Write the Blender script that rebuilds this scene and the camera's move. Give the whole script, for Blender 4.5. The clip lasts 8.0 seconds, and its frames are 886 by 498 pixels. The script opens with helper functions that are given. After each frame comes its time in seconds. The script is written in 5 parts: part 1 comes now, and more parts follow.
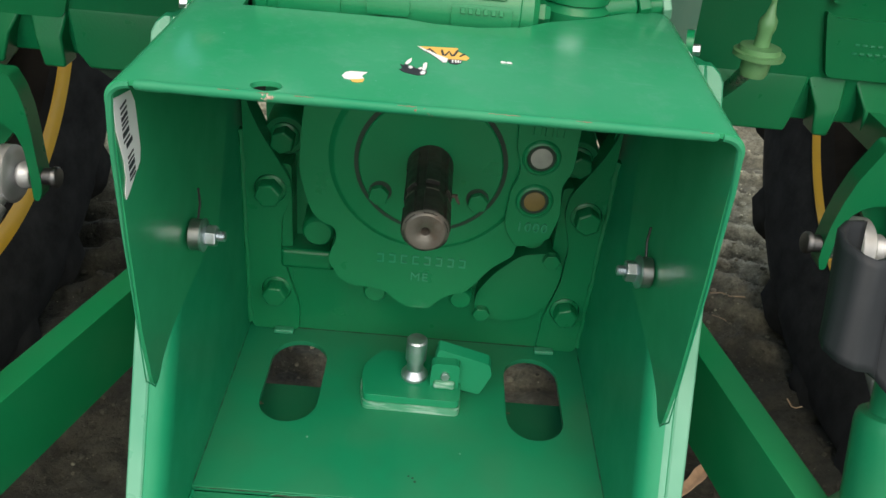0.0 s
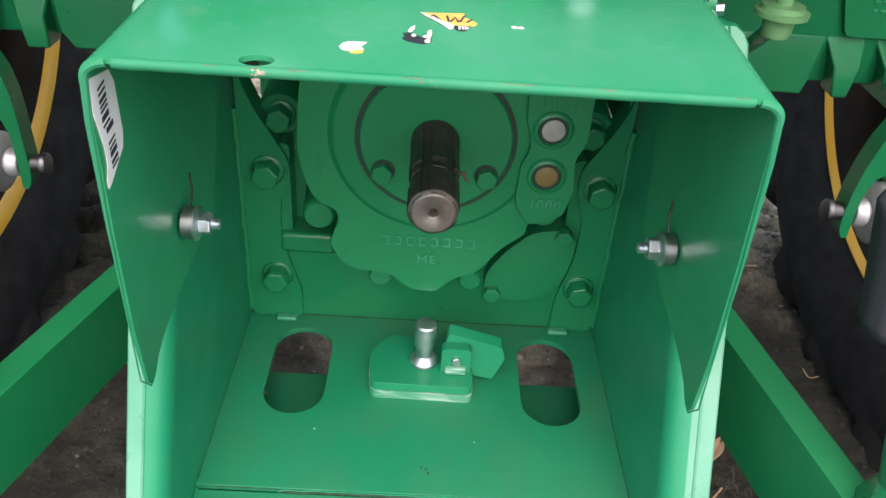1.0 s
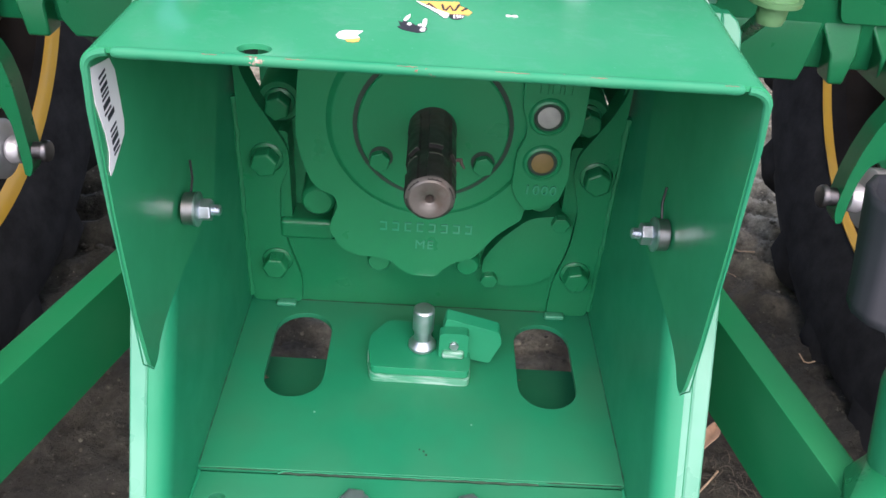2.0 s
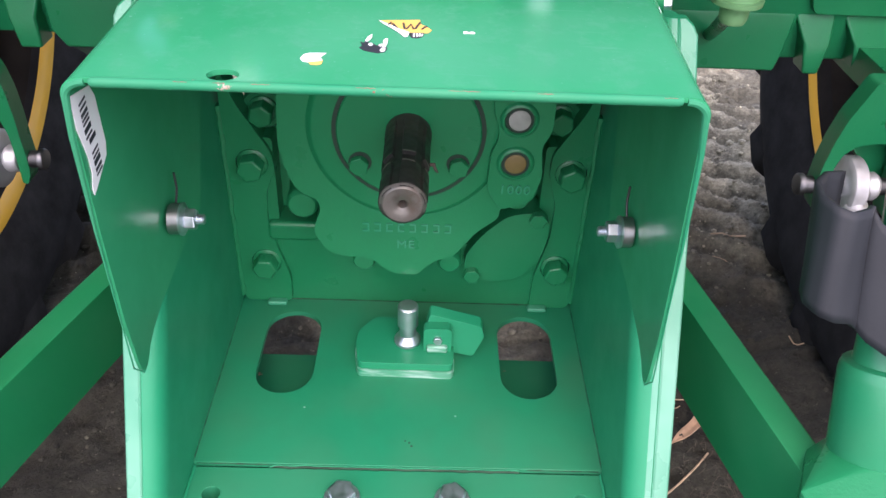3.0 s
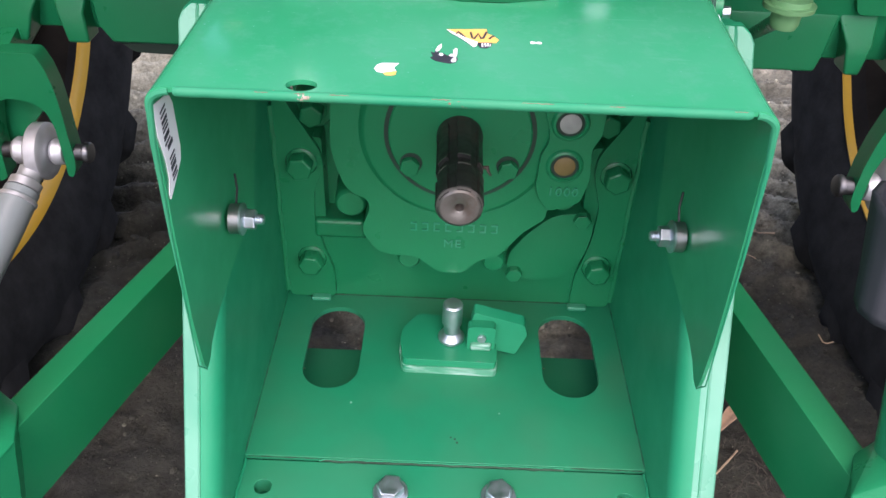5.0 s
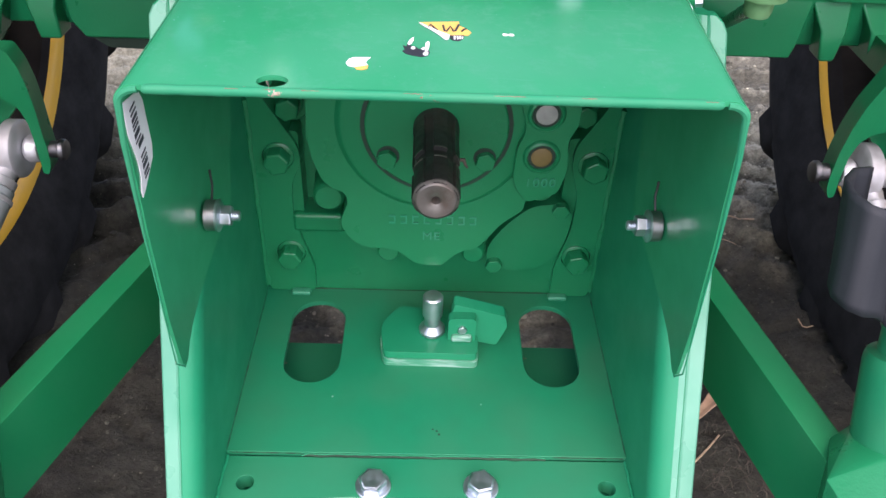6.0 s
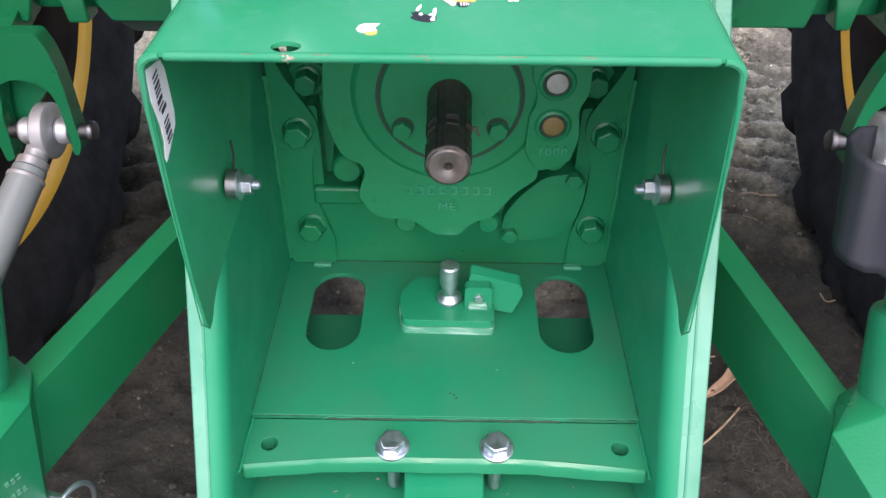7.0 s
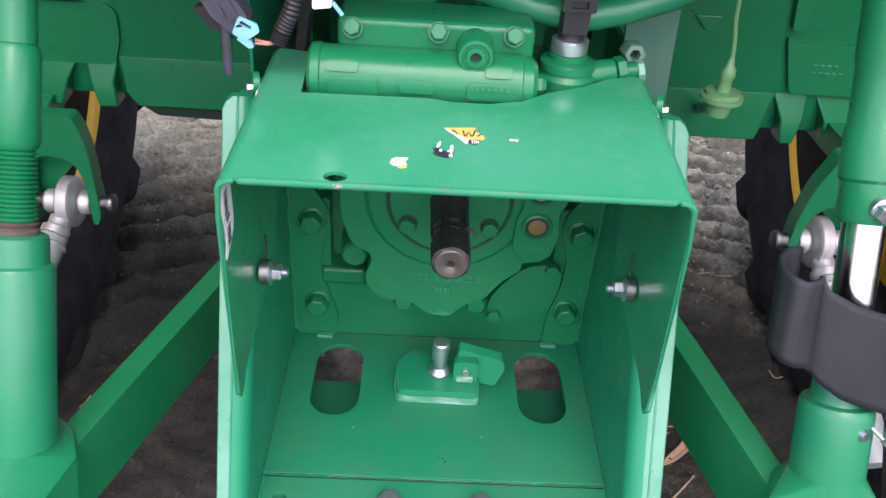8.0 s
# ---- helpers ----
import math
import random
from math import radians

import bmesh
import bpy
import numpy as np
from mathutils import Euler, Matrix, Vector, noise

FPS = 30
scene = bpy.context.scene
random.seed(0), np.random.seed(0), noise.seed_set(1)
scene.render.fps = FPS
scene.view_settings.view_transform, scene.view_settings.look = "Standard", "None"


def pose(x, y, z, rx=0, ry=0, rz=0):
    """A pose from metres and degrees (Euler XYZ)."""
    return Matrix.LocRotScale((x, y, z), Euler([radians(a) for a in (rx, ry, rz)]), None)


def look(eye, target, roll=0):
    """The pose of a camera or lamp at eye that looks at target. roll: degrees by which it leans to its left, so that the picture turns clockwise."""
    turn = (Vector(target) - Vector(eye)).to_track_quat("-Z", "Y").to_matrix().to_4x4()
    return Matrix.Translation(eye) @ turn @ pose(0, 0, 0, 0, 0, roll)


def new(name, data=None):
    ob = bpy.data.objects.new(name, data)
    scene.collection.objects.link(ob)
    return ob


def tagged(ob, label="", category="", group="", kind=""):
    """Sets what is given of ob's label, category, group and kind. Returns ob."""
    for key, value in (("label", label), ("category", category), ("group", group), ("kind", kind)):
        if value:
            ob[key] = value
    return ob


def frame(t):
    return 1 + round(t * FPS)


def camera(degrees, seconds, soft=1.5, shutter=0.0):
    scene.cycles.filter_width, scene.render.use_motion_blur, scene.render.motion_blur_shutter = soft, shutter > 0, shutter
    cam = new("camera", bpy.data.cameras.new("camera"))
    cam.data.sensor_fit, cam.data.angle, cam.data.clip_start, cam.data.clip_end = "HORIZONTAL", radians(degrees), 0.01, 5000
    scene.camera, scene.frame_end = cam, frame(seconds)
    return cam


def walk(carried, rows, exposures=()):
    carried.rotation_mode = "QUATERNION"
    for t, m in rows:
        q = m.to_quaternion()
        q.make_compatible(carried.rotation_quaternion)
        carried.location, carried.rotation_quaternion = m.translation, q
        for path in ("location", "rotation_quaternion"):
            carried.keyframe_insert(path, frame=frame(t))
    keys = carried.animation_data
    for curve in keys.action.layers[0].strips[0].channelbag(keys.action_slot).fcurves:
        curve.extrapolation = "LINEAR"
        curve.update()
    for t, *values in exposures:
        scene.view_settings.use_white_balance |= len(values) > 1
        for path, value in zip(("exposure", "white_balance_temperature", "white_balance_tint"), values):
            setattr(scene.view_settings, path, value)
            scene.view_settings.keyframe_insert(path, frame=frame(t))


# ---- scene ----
SHAFT_HEIGHT = 0.65  # of the shaft's tip over the ground
cam = camera(58.06, 8.0)
PATH = [  # seconds, eye, target (from the tip of the shaft), roll
    (0, (-0.0022, -0.4655, 0.2859), (0.0122, -0.0447, 0.0163), 5.91),
    (0.5, (-0.0071, -0.4332, 0.2692), (0.0081, -0.0208, -0.0130), 5.34),
    (1, (-0.0066, -0.4340, 0.2717), (0.0077, -0.0223, -0.0117), 4.35),
    (2.5, (0.0020, -0.4492, 0.2837), (0.0160, -0.0447, -0.0099), 4.19),
    (3, (0.0170, -0.4560, 0.3004), (0.0279, -0.0539, 0.0034), 2.59),
    (3.5, (0.0174, -0.4537, 0.3000), (0.0271, -0.0560, -0.0029), 1.81),
    (4, (0.0039, -0.4639, 0.3029), (0.0086, -0.0641, 0.0027), 2.04),
    (4.5, (-0.0124, -0.4609, 0.3100), (-0.0120, -0.0614, 0.0093), 2.34),
    (6, (-0.0072, -0.4565, 0.3147), (0.0048, -0.0626, 0.0070), 2.45),
    (6.5, (0.0035, -0.4682, 0.3162), (0.0087, -0.0743, 0.0083), 0.10),
    (7, (0.0027, -0.4816, 0.3132), (-0.0018, -0.0925, -0.0007), 0.34),
    (7.5, (-0.0048, -0.4953, 0.3383), (-0.0020, -0.1013, 0.0304), 2.30),
    (7.7, (-0.0083, -0.5143, 0.3649), (0.0133, -0.1136, 0.0666), 3.17),
    (8, (-0.0292, -0.5482, 0.3971), (-0.0127, -0.1379, 0.1118), 4.14),
]
EXPOSURES = [  # seconds, stops, kelvin, tint
    (0, 0.76, 7050, 4), (0.5, 1.09, 7100, 8), (1.0, 1.29, 6700, 16), (2.4, 1.42, 6360, 25), (3.0, 1.42, 6330, 26),
    (4.5, 1.39, 6290, 25), (6.0, 1.30, 6260, 24), (7.5, 1.34, 6260, 24), (8.0, 1.20, 6240, 25),
]
walk(cam, [(t, pose(0, 0, SHAFT_HEIGHT) @ look(eye, target, roll)) for t, eye, target, roll in PATH], EXPOSURES)
SKY, SUN = 0.152, 1.50

# ---- world, sun and exposure ----
world = bpy.data.worlds.new("overcast_sky")
scene.world = world
world.use_nodes = True
wn = world.node_tree
sky = wn.nodes.new("ShaderNodeTexSky")
sky.sky_type, sky.sun_disc = "NISHITA", False
sky.sun_elevation, sky.sun_rotation = radians(55), radians(175)
sky.air_density, sky.dust_density, sky.ozone_density = 1.0, 4.0, 1.0
wn.links.new(sky.outputs[0], wn.nodes["Background"].inputs["Color"])
wn.nodes["Background"].inputs["Strength"].default_value = SKY
sun = new("sun", bpy.data.lights.new("sun", "SUN"))
sun.data.energy, sun.data.angle, sun.data.color = SUN, radians(165), (1.0, 0.97, 0.93)
sun.matrix_world = look((1.15, -2.6, 2.75), (0, 0, 0))

# ---- materials ----
DM = 0.1  # the plan is drawn in decimetres from the tip of the shaft


def node_mat(name, rough=0.5, metal=0.0, coat=0.0):
    m = bpy.data.materials.new(name)
    m.use_nodes = True
    b = m.node_tree.nodes["Principled BSDF"]
    b.inputs["Roughness"].default_value = rough
    b.inputs["Metallic"].default_value = metal
    b.inputs["Coat Weight"].default_value = coat
    b.inputs["Coat Roughness"].default_value = 0.12
    return m, m.node_tree, b


def noise_tex(nt, scale, detail=4.0, rough=0.55, coord="Object"):
    tc = nt.nodes.new("ShaderNodeTexCoord")
    n = nt.nodes.new("ShaderNodeTexNoise")
    n.inputs["Scale"].default_value, n.inputs["Detail"].default_value, n.inputs["Roughness"].default_value = scale, detail, rough
    nt.links.new(tc.outputs[coord], n.inputs["Vector"])
    return n.outputs["Fac"]


def ramp(nt, fac, stops):
    r = nt.nodes.new("ShaderNodeValToRGB")
    while len(r.color_ramp.elements) < len(stops):
        r.color_ramp.elements.new(0.5)
    for e, (p, c) in zip(r.color_ramp.elements, stops):
        e.position, e.color = p, (*c, 1) if len(c) == 3 else c
    nt.links.new(fac, r.inputs["Fac"])
    return r.outputs["Color"]


def mix(nt, fac, a, b):
    m = nt.nodes.new("ShaderNodeMix")
    m.data_type = "RGBA"
    for sock, v in ((m.inputs["Factor"], fac), (m.inputs["A"], a), (m.inputs["B"], b)):
        if isinstance(v, (int, float)):
            sock.default_value = v
        elif isinstance(v, tuple):
            sock.default_value = (*v, 1)
        else:
            nt.links.new(v, sock)
    return m.outputs["Result"]


def bump(nt, b, height, strength, dist):
    n = nt.nodes.new("ShaderNodeBump")
    n.inputs["Strength"].default_value, n.inputs["Distance"].default_value = strength, dist
    nt.links.new(height, n.inputs["Height"])
    nt.links.new(n.outputs["Normal"], b.inputs["Normal"])
    return n


def paint(name, base, rough=0.32, coat=0.3, grain=0.15, dust=0.25, chips=0.0, dust_col=(0.25, 0.27, 0.2), spec=0.5, haze=17.0, dust_and_sheen=False, side_spec=0.5, scraped=False):
    """Enamel: tone that drifts, a dusty film in patches, faint orange peel, and chips down to primer and rust where asked."""
    m, nt, b = node_mat(name, rough, 0.0, coat)
    b.inputs["Specular IOR Level"].default_value = spec
    dark = tuple(c * 0.94 for c in base)
    light = tuple(min(1, c * 1.05 + 0.002) for c in base)
    col = ramp(nt, noise_tex(nt, 9.0, 5), [(0.3, dark), (0.7, light)])
    film = ramp(nt, noise_tex(nt, haze, 3, 0.5), [(0.38, (0, 0, 0)), (0.80, (dust, dust, dust))])
    if dust_and_sheen:  # dust, and a pale sheen painted with it, on what faces the sky
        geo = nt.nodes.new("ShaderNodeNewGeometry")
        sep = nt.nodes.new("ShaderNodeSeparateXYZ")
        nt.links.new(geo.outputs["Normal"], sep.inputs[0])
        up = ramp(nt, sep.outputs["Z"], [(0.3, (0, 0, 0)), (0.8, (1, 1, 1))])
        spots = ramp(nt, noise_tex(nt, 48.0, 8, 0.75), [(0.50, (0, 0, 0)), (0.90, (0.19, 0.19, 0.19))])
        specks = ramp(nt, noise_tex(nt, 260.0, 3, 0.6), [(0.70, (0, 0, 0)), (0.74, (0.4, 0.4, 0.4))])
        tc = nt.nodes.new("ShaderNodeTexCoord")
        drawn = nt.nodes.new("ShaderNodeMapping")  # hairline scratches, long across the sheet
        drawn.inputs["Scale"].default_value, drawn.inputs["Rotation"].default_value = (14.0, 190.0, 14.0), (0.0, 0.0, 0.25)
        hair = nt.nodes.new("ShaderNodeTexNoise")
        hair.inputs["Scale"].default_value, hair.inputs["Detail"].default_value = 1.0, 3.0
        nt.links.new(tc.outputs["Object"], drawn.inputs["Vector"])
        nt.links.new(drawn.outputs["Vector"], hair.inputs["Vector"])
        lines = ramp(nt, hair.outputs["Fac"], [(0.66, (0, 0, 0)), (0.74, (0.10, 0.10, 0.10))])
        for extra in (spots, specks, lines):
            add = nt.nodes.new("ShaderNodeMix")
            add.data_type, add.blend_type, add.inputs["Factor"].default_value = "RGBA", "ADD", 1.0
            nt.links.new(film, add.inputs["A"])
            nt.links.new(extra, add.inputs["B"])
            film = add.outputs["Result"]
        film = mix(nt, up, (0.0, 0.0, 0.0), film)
    col = mix(nt, film, col, dust_col)
    if chips:
        bare = ramp(nt, noise_tex(nt, 55.0, 6, 0.7), [(chips, (0, 0, 0)), (chips + 0.015, (1, 1, 1))])
        tone = ramp(nt, noise_tex(nt, 160.0, 3), [(0.35, (0.18, 0.05, 0.025)), (0.6, (0.42, 0.3, 0.25))])
        col = mix(nt, bare, col, tone)
    if scraped:  # long streaks down to pale primer
        co = nt.nodes.new("ShaderNodeTexCoord")
        drag = nt.nodes.new("ShaderNodeMapping")
        drag.inputs["Scale"].default_value = (40.0, 90.0, 330.0)
        streak = nt.nodes.new("ShaderNodeTexNoise")
        streak.inputs["Scale"].default_value, streak.inputs["Detail"].default_value = 1.0, 5.0
        nt.links.new(co.outputs["Object"], drag.inputs["Vector"])
        nt.links.new(drag.outputs["Vector"], streak.inputs["Vector"])
        col = mix(nt, ramp(nt, streak.outputs["Fac"], [(0.46, (0, 0, 0)), (0.66, (1, 1, 1))]), col, (0.30, 0.48, 0.40))
    nt.links.new(col, b.inputs["Base Color"])
    r = ramp(nt, noise_tex(nt, 24.0, 4), [(0.3, (rough * 0.88,) * 3), (0.75, (min(1, rough * 1.18),) * 3)])
    if dust_and_sheen:  # dust takes the shine off
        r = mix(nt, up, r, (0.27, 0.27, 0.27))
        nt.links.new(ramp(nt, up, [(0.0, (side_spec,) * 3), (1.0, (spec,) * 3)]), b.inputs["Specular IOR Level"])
    nt.links.new(r, b.inputs["Roughness"])
    if grain > 0.03:
        bump(nt, b, noise_tex(nt, 330.0, 3), grain, 0.0004)
    return m


def metal(name, base, rough, grain=0.3, scale=220.0, stain=None, metallic=1.0):
    m, nt, b = node_mat(name, rough, metallic)
    col = ramp(nt, noise_tex(nt, 45.0, 5), [(0.3, tuple(c * 0.7 for c in base)), (0.7, base)])
    if stain:
        col = mix(nt, ramp(nt, noise_tex(nt, 30.0, 6, 0.7), [(0.5, (0, 0, 0)), (0.68, (0.9, 0.9, 0.9))]), col, stain)
    nt.links.new(col, b.inputs["Base Color"])
    r = ramp(nt, noise_tex(nt, 90.0, 4), [(0.3, (rough * 0.7,) * 3), (0.75, (min(1, rough * 1.4),) * 3)])
    nt.links.new(r, b.inputs["Roughness"])
    bump(nt, b, noise_tex(nt, scale, 4), grain, 0.0005)
    return m


def plain(name, base, rough, grain=0.2, scale=150.0, vary=0.25, grain_size=0.0008, spec=0.5):
    m, nt, b = node_mat(name, rough)
    b.inputs["Specular IOR Level"].default_value = spec
    col = ramp(nt, noise_tex(nt, scale * 0.15, 6, 0.65), [(0.3, tuple(c * (1 - vary) for c in base)), (0.72, tuple(min(1, c * (1 + vary)) for c in base))])
    nt.links.new(col, b.inputs["Base Color"])
    bump(nt, b, noise_tex(nt, scale, 5), grain, grain_size)
    return m


GREEN = (0.0045, 0.205, 0.094)
# bluish film colour: dust, and the sky's sheen on the top painted in
M_SHEET = paint("green_enamel_sheet", (0.017, 0.270, 0.117), 0.38, 0.4, 0.006, 0.19, dust_col=(0.25, 0.41, 0.42), haze=7.0, dust_and_sheen=True, spec=0.14)
M_HEM = paint("green_enamel_worn_edge", GREEN, 0.62, 0.0, 0.12, 0.12, chips=0.66, spec=0.35)
M_GRIME = plain("joint_grime", (0.020, 0.055, 0.030), 0.9, 0.3, 200.0, 0.5)
M_SCUFF = plain("bare_scuffed_edge", (0.23, 0.15, 0.095), 0.7, 0.4, 400.0, 0.6)
M_ROD = paint("green_enamel_forged_rod", (0.006, 0.195, 0.085), 0.36, 0.1, 0.3, 0.05, chips=0.70)
M_LINK = paint("green_enamel_bar", (0.0045, 0.172, 0.060), 0.36, 0.0, 0.02, 0.05, dust_col=(0.20, 0.34, 0.25), spec=0.22)
M_PLATE = paint("green_enamel_plate", tuple(c * 1.08 for c in GREEN), 0.34, 0.0, 0.006, 0.05, dust_col=(0.20, 0.34, 0.25), spec=0.38)
# paler copy of the plate green: sky sheen put into the colour
M_EDGE_SHEEN = paint("green_enamel_edge_sheen", (0.035, 0.245, 0.140), 0.3, 0.0, 0.05, 0.42, dust_col=(0.34, 0.52, 0.43), haze=9.0)
M_FLOOR = paint("green_enamel_trodden_floor", tuple(c * 0.98 for c in GREEN), 0.42, 0.0, 0.006, 0.42, dust_col=(0.062, 0.150, 0.085), haze=11.0, spec=0.4)
M_LOWER = paint("green_enamel_rusting_plate", tuple(c * 0.8 for c in GREEN), 0.5, 0.0, 0.12, 0.05, chips=0.66, spec=0.35)
M_MARK_HIGHLIGHT = paint("green_enamel_mark_highlight", (0.03, 0.25, 0.14), 0.3, 0.5, 0.4, 0.4, dust_col=(0.4, 0.55, 0.46))
M_CAST = paint("green_enamel_casting", (0.0035, 0.178, 0.067), 0.30, 0.0, 0.4, 0.02, spec=0.42)
M_WORN = paint("green_enamel_rubbed", (0.05, 0.29, 0.17), 0.42, 0.15, 0.4, 0.5, dust_col=(0.4, 0.55, 0.46))
M_SCRAPED = paint("green_enamel_scraped_bare", (0.02, 0.25, 0.13), 0.4, 0.0, 0.5, 0.3, dust_col=(0.4, 0.55, 0.46), scraped=True)
M_LIGHT = paint("pale_green_plastic", (0.15, 0.37, 0.15), 0.4, 0.1, 0.1, 0.2)
M_GREY = paint("grey_green_primer_plate", (0.055, 0.17, 0.12), 0.5, 0.1, 0.3, 0.3)
M_ZINC = metal("zinc_plated_steel", (0.68, 0.75, 0.81), 0.40, 0.15)
M_CHROME = metal("chromed_rod", (0.78, 0.79, 0.8), 0.16, 0.05)
M_SHAFT = metal("oiled_dark_steel", (0.036, 0.034, 0.033), 0.48, 0.4, 180.0, (0.055, 0.042, 0.036), 0.3)
M_TIP = metal("bare_machined_steel", (0.195, 0.185, 0.165), 0.42, 0.4, 260.0, (0.12, 0.085, 0.062), 0.6)
M_DARKSTEEL = metal("dark_steel", (0.17, 0.175, 0.185), 0.45, 0.2)
M_GALV = metal("galvanised_steel", (0.62, 0.64, 0.67), 0.5, 0.3, 160.0, None, 0.6)
M_STEEL = metal("dull_steel", (0.40, 0.41, 0.42), 0.42, 0.3)
M_GREYPAINT = paint("grey_tube_paint", (0.24, 0.28, 0.29), 0.45, 0.1, 0.3, 0.25)
M_RUST = metal("rusty_steel", (0.14, 0.11, 0.09), 0.7, 0.7, 200.0, (0.08, 0.055, 0.043), 0.3)
M_TYRE = plain("tyre_rubber", (0.018, 0.019, 0.0195), 0.85, 0.35, 120.0, 0.5, spec=0.14)
M_RUBBER = plain("black_rubber_sheet", (0.016, 0.019, 0.023), 0.6, 0.2, 90.0, 0.2, spec=0.3)
M_YELLOW = paint("yellow_rim_enamel", (0.62, 0.36, 0.012), 0.4, 0.2, 0.1, 0.15)
M_BLACK = plain("black_plastic", (0.02, 0.02, 0.022), 0.45, 0.15)
M_GREYPL = plain("grey_plastic", (0.05, 0.051, 0.068), 0.5, 0.15)
M_BLUE = plain("light_blue_plastic", (0.22, 0.52, 0.72), 0.4, 0.1)
M_WHITE = plain("white_sticker_film", (0.78, 0.78, 0.8), 0.45, 0.05, 60.0, 0.05)
M_INK = plain("black_ink", (0.03, 0.03, 0.045), 0.5, 0.05)
M_ORANGE = plain("orange_sticker_film", (0.80, 0.47, 0.12), 0.45, 0.05, 60.0, 0.1)
M_CAPW = plain("white_nylon_plug", (0.28, 0.285, 0.26), 0.6, 0.3, vary=0.4)
# paler green that paints the highlight on raised letters; the weld tabs share it
M_RAISED = paint("green_enamel_raised_highlight", (0.016, 0.25, 0.13), 0.4, 0.0, 0.2, 0.25, dust_col=(0.25, 0.45, 0.34))
M_CAPA = plain("amber_plug", (0.155, 0.108, 0.035), 0.55, 0.3)
# near-black in place of yellow: shade inside the rim painted on
M_RIM_SHADE = plain("rim_shade", (0.014, 0.013, 0.012), 0.9, 0.5, 60.0, 0.5, spec=0.15)
# for gaskets and sockets, and for dark pieces put in as shade
M_GASKET_SHADE = plain("dark_gasket_and_shade", (0.01, 0.03, 0.018), 0.7, 0.2)
M_WIRE = plain("pink_wire", (0.55, 0.25, 0.2), 0.5, 0.1)
M_ROOT = plain("dead_grass_root", (0.075, 0.063, 0.045), 0.9, 0.4, 300.0, 0.4)
M_STRAW = plain("dry_straw", (0.40, 0.30, 0.19), 0.8, 0.4, 300.0, 0.3)
M_LEAF = plain("dry_leaf", (0.42, 0.28, 0.18), 0.8, 0.4, 200.0, 0.3)


def soil(name="bare_soil", shift=0.0, islands=False):
    """Damp dark soil in a wide patch; the loose crests round it are pale, drier and with sunlit ground painted in."""
    m, nt, b = node_mat(name, 0.95)
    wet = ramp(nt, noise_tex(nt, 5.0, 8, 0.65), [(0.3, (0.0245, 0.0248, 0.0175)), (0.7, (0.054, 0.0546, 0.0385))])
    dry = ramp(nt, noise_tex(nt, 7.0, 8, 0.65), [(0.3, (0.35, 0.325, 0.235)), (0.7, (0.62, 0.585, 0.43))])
    tc = nt.nodes.new("ShaderNodeTexCoord")
    sep = nt.nodes.new("ShaderNodeSeparateXYZ")
    nt.links.new(tc.outputs["Object"], sep.inputs[0])

    def calc(op, a, b_):
        n = nt.nodes.new("ShaderNodeMath")
        n.operation = op
        for k, v in enumerate((a, b_)):
            if isinstance(v, (int, float)):
                n.inputs[k].default_value = v
            else:
                nt.links.new(v, n.inputs[k])
        return n.outputs[0]

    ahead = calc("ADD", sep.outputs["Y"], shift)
    away = calc("ADD", ahead, calc("MULTIPLY", sep.outputs["X"], 0.22))  # drier ahead and to one side, its paleness also painting in sunlit ground
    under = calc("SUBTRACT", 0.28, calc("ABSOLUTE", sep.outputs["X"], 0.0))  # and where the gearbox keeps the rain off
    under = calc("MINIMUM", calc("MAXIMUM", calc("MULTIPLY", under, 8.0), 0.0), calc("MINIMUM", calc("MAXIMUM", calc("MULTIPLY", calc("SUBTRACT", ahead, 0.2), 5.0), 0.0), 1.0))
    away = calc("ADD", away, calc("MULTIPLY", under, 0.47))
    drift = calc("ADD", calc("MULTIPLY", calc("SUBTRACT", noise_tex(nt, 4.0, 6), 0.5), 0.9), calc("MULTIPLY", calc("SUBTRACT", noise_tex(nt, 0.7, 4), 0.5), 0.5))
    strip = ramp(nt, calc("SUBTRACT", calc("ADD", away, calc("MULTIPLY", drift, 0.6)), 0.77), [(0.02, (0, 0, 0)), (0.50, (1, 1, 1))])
    out = calc("SQRT", calc("ADD", calc("MULTIPLY", sep.outputs["X"], sep.outputs["X"]), calc("MULTIPLY", calc("SUBTRACT", sep.outputs["Y"], 1.2), calc("SUBTRACT", sep.outputs["Y"], 1.2))), 0.0)
    out = ramp(nt, calc("MULTIPLY", calc("SUBTRACT", out, 1.3), 0.5), [(0.0, (0, 0, 0)), (1.0, (1, 1, 1))])
    field = ramp(nt, noise_tex(nt, 0.45, 6, 0.6), [(0.40, (0, 0, 0)), (0.62, (0.8, 0.8, 0.8))])  # further out it dries in patches
    strip = mix(nt, out, strip, field)
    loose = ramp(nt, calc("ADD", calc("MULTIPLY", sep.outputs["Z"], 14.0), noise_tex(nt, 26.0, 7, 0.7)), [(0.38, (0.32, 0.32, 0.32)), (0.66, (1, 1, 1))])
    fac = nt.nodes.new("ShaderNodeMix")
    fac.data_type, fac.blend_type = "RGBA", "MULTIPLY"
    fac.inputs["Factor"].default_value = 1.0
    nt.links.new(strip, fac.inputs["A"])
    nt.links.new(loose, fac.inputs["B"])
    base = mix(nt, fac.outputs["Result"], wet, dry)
    fine = ramp(nt, noise_tex(nt, 75.0, 8, 0.75), [(0.32, (0.45, 0.45, 0.45)), (0.70, (1.5, 1.5, 1.5))])
    mul = nt.nodes.new("ShaderNodeMix")
    mul.data_type, mul.blend_type = "RGBA", "MULTIPLY"
    mul.inputs["Factor"].default_value = 1.0
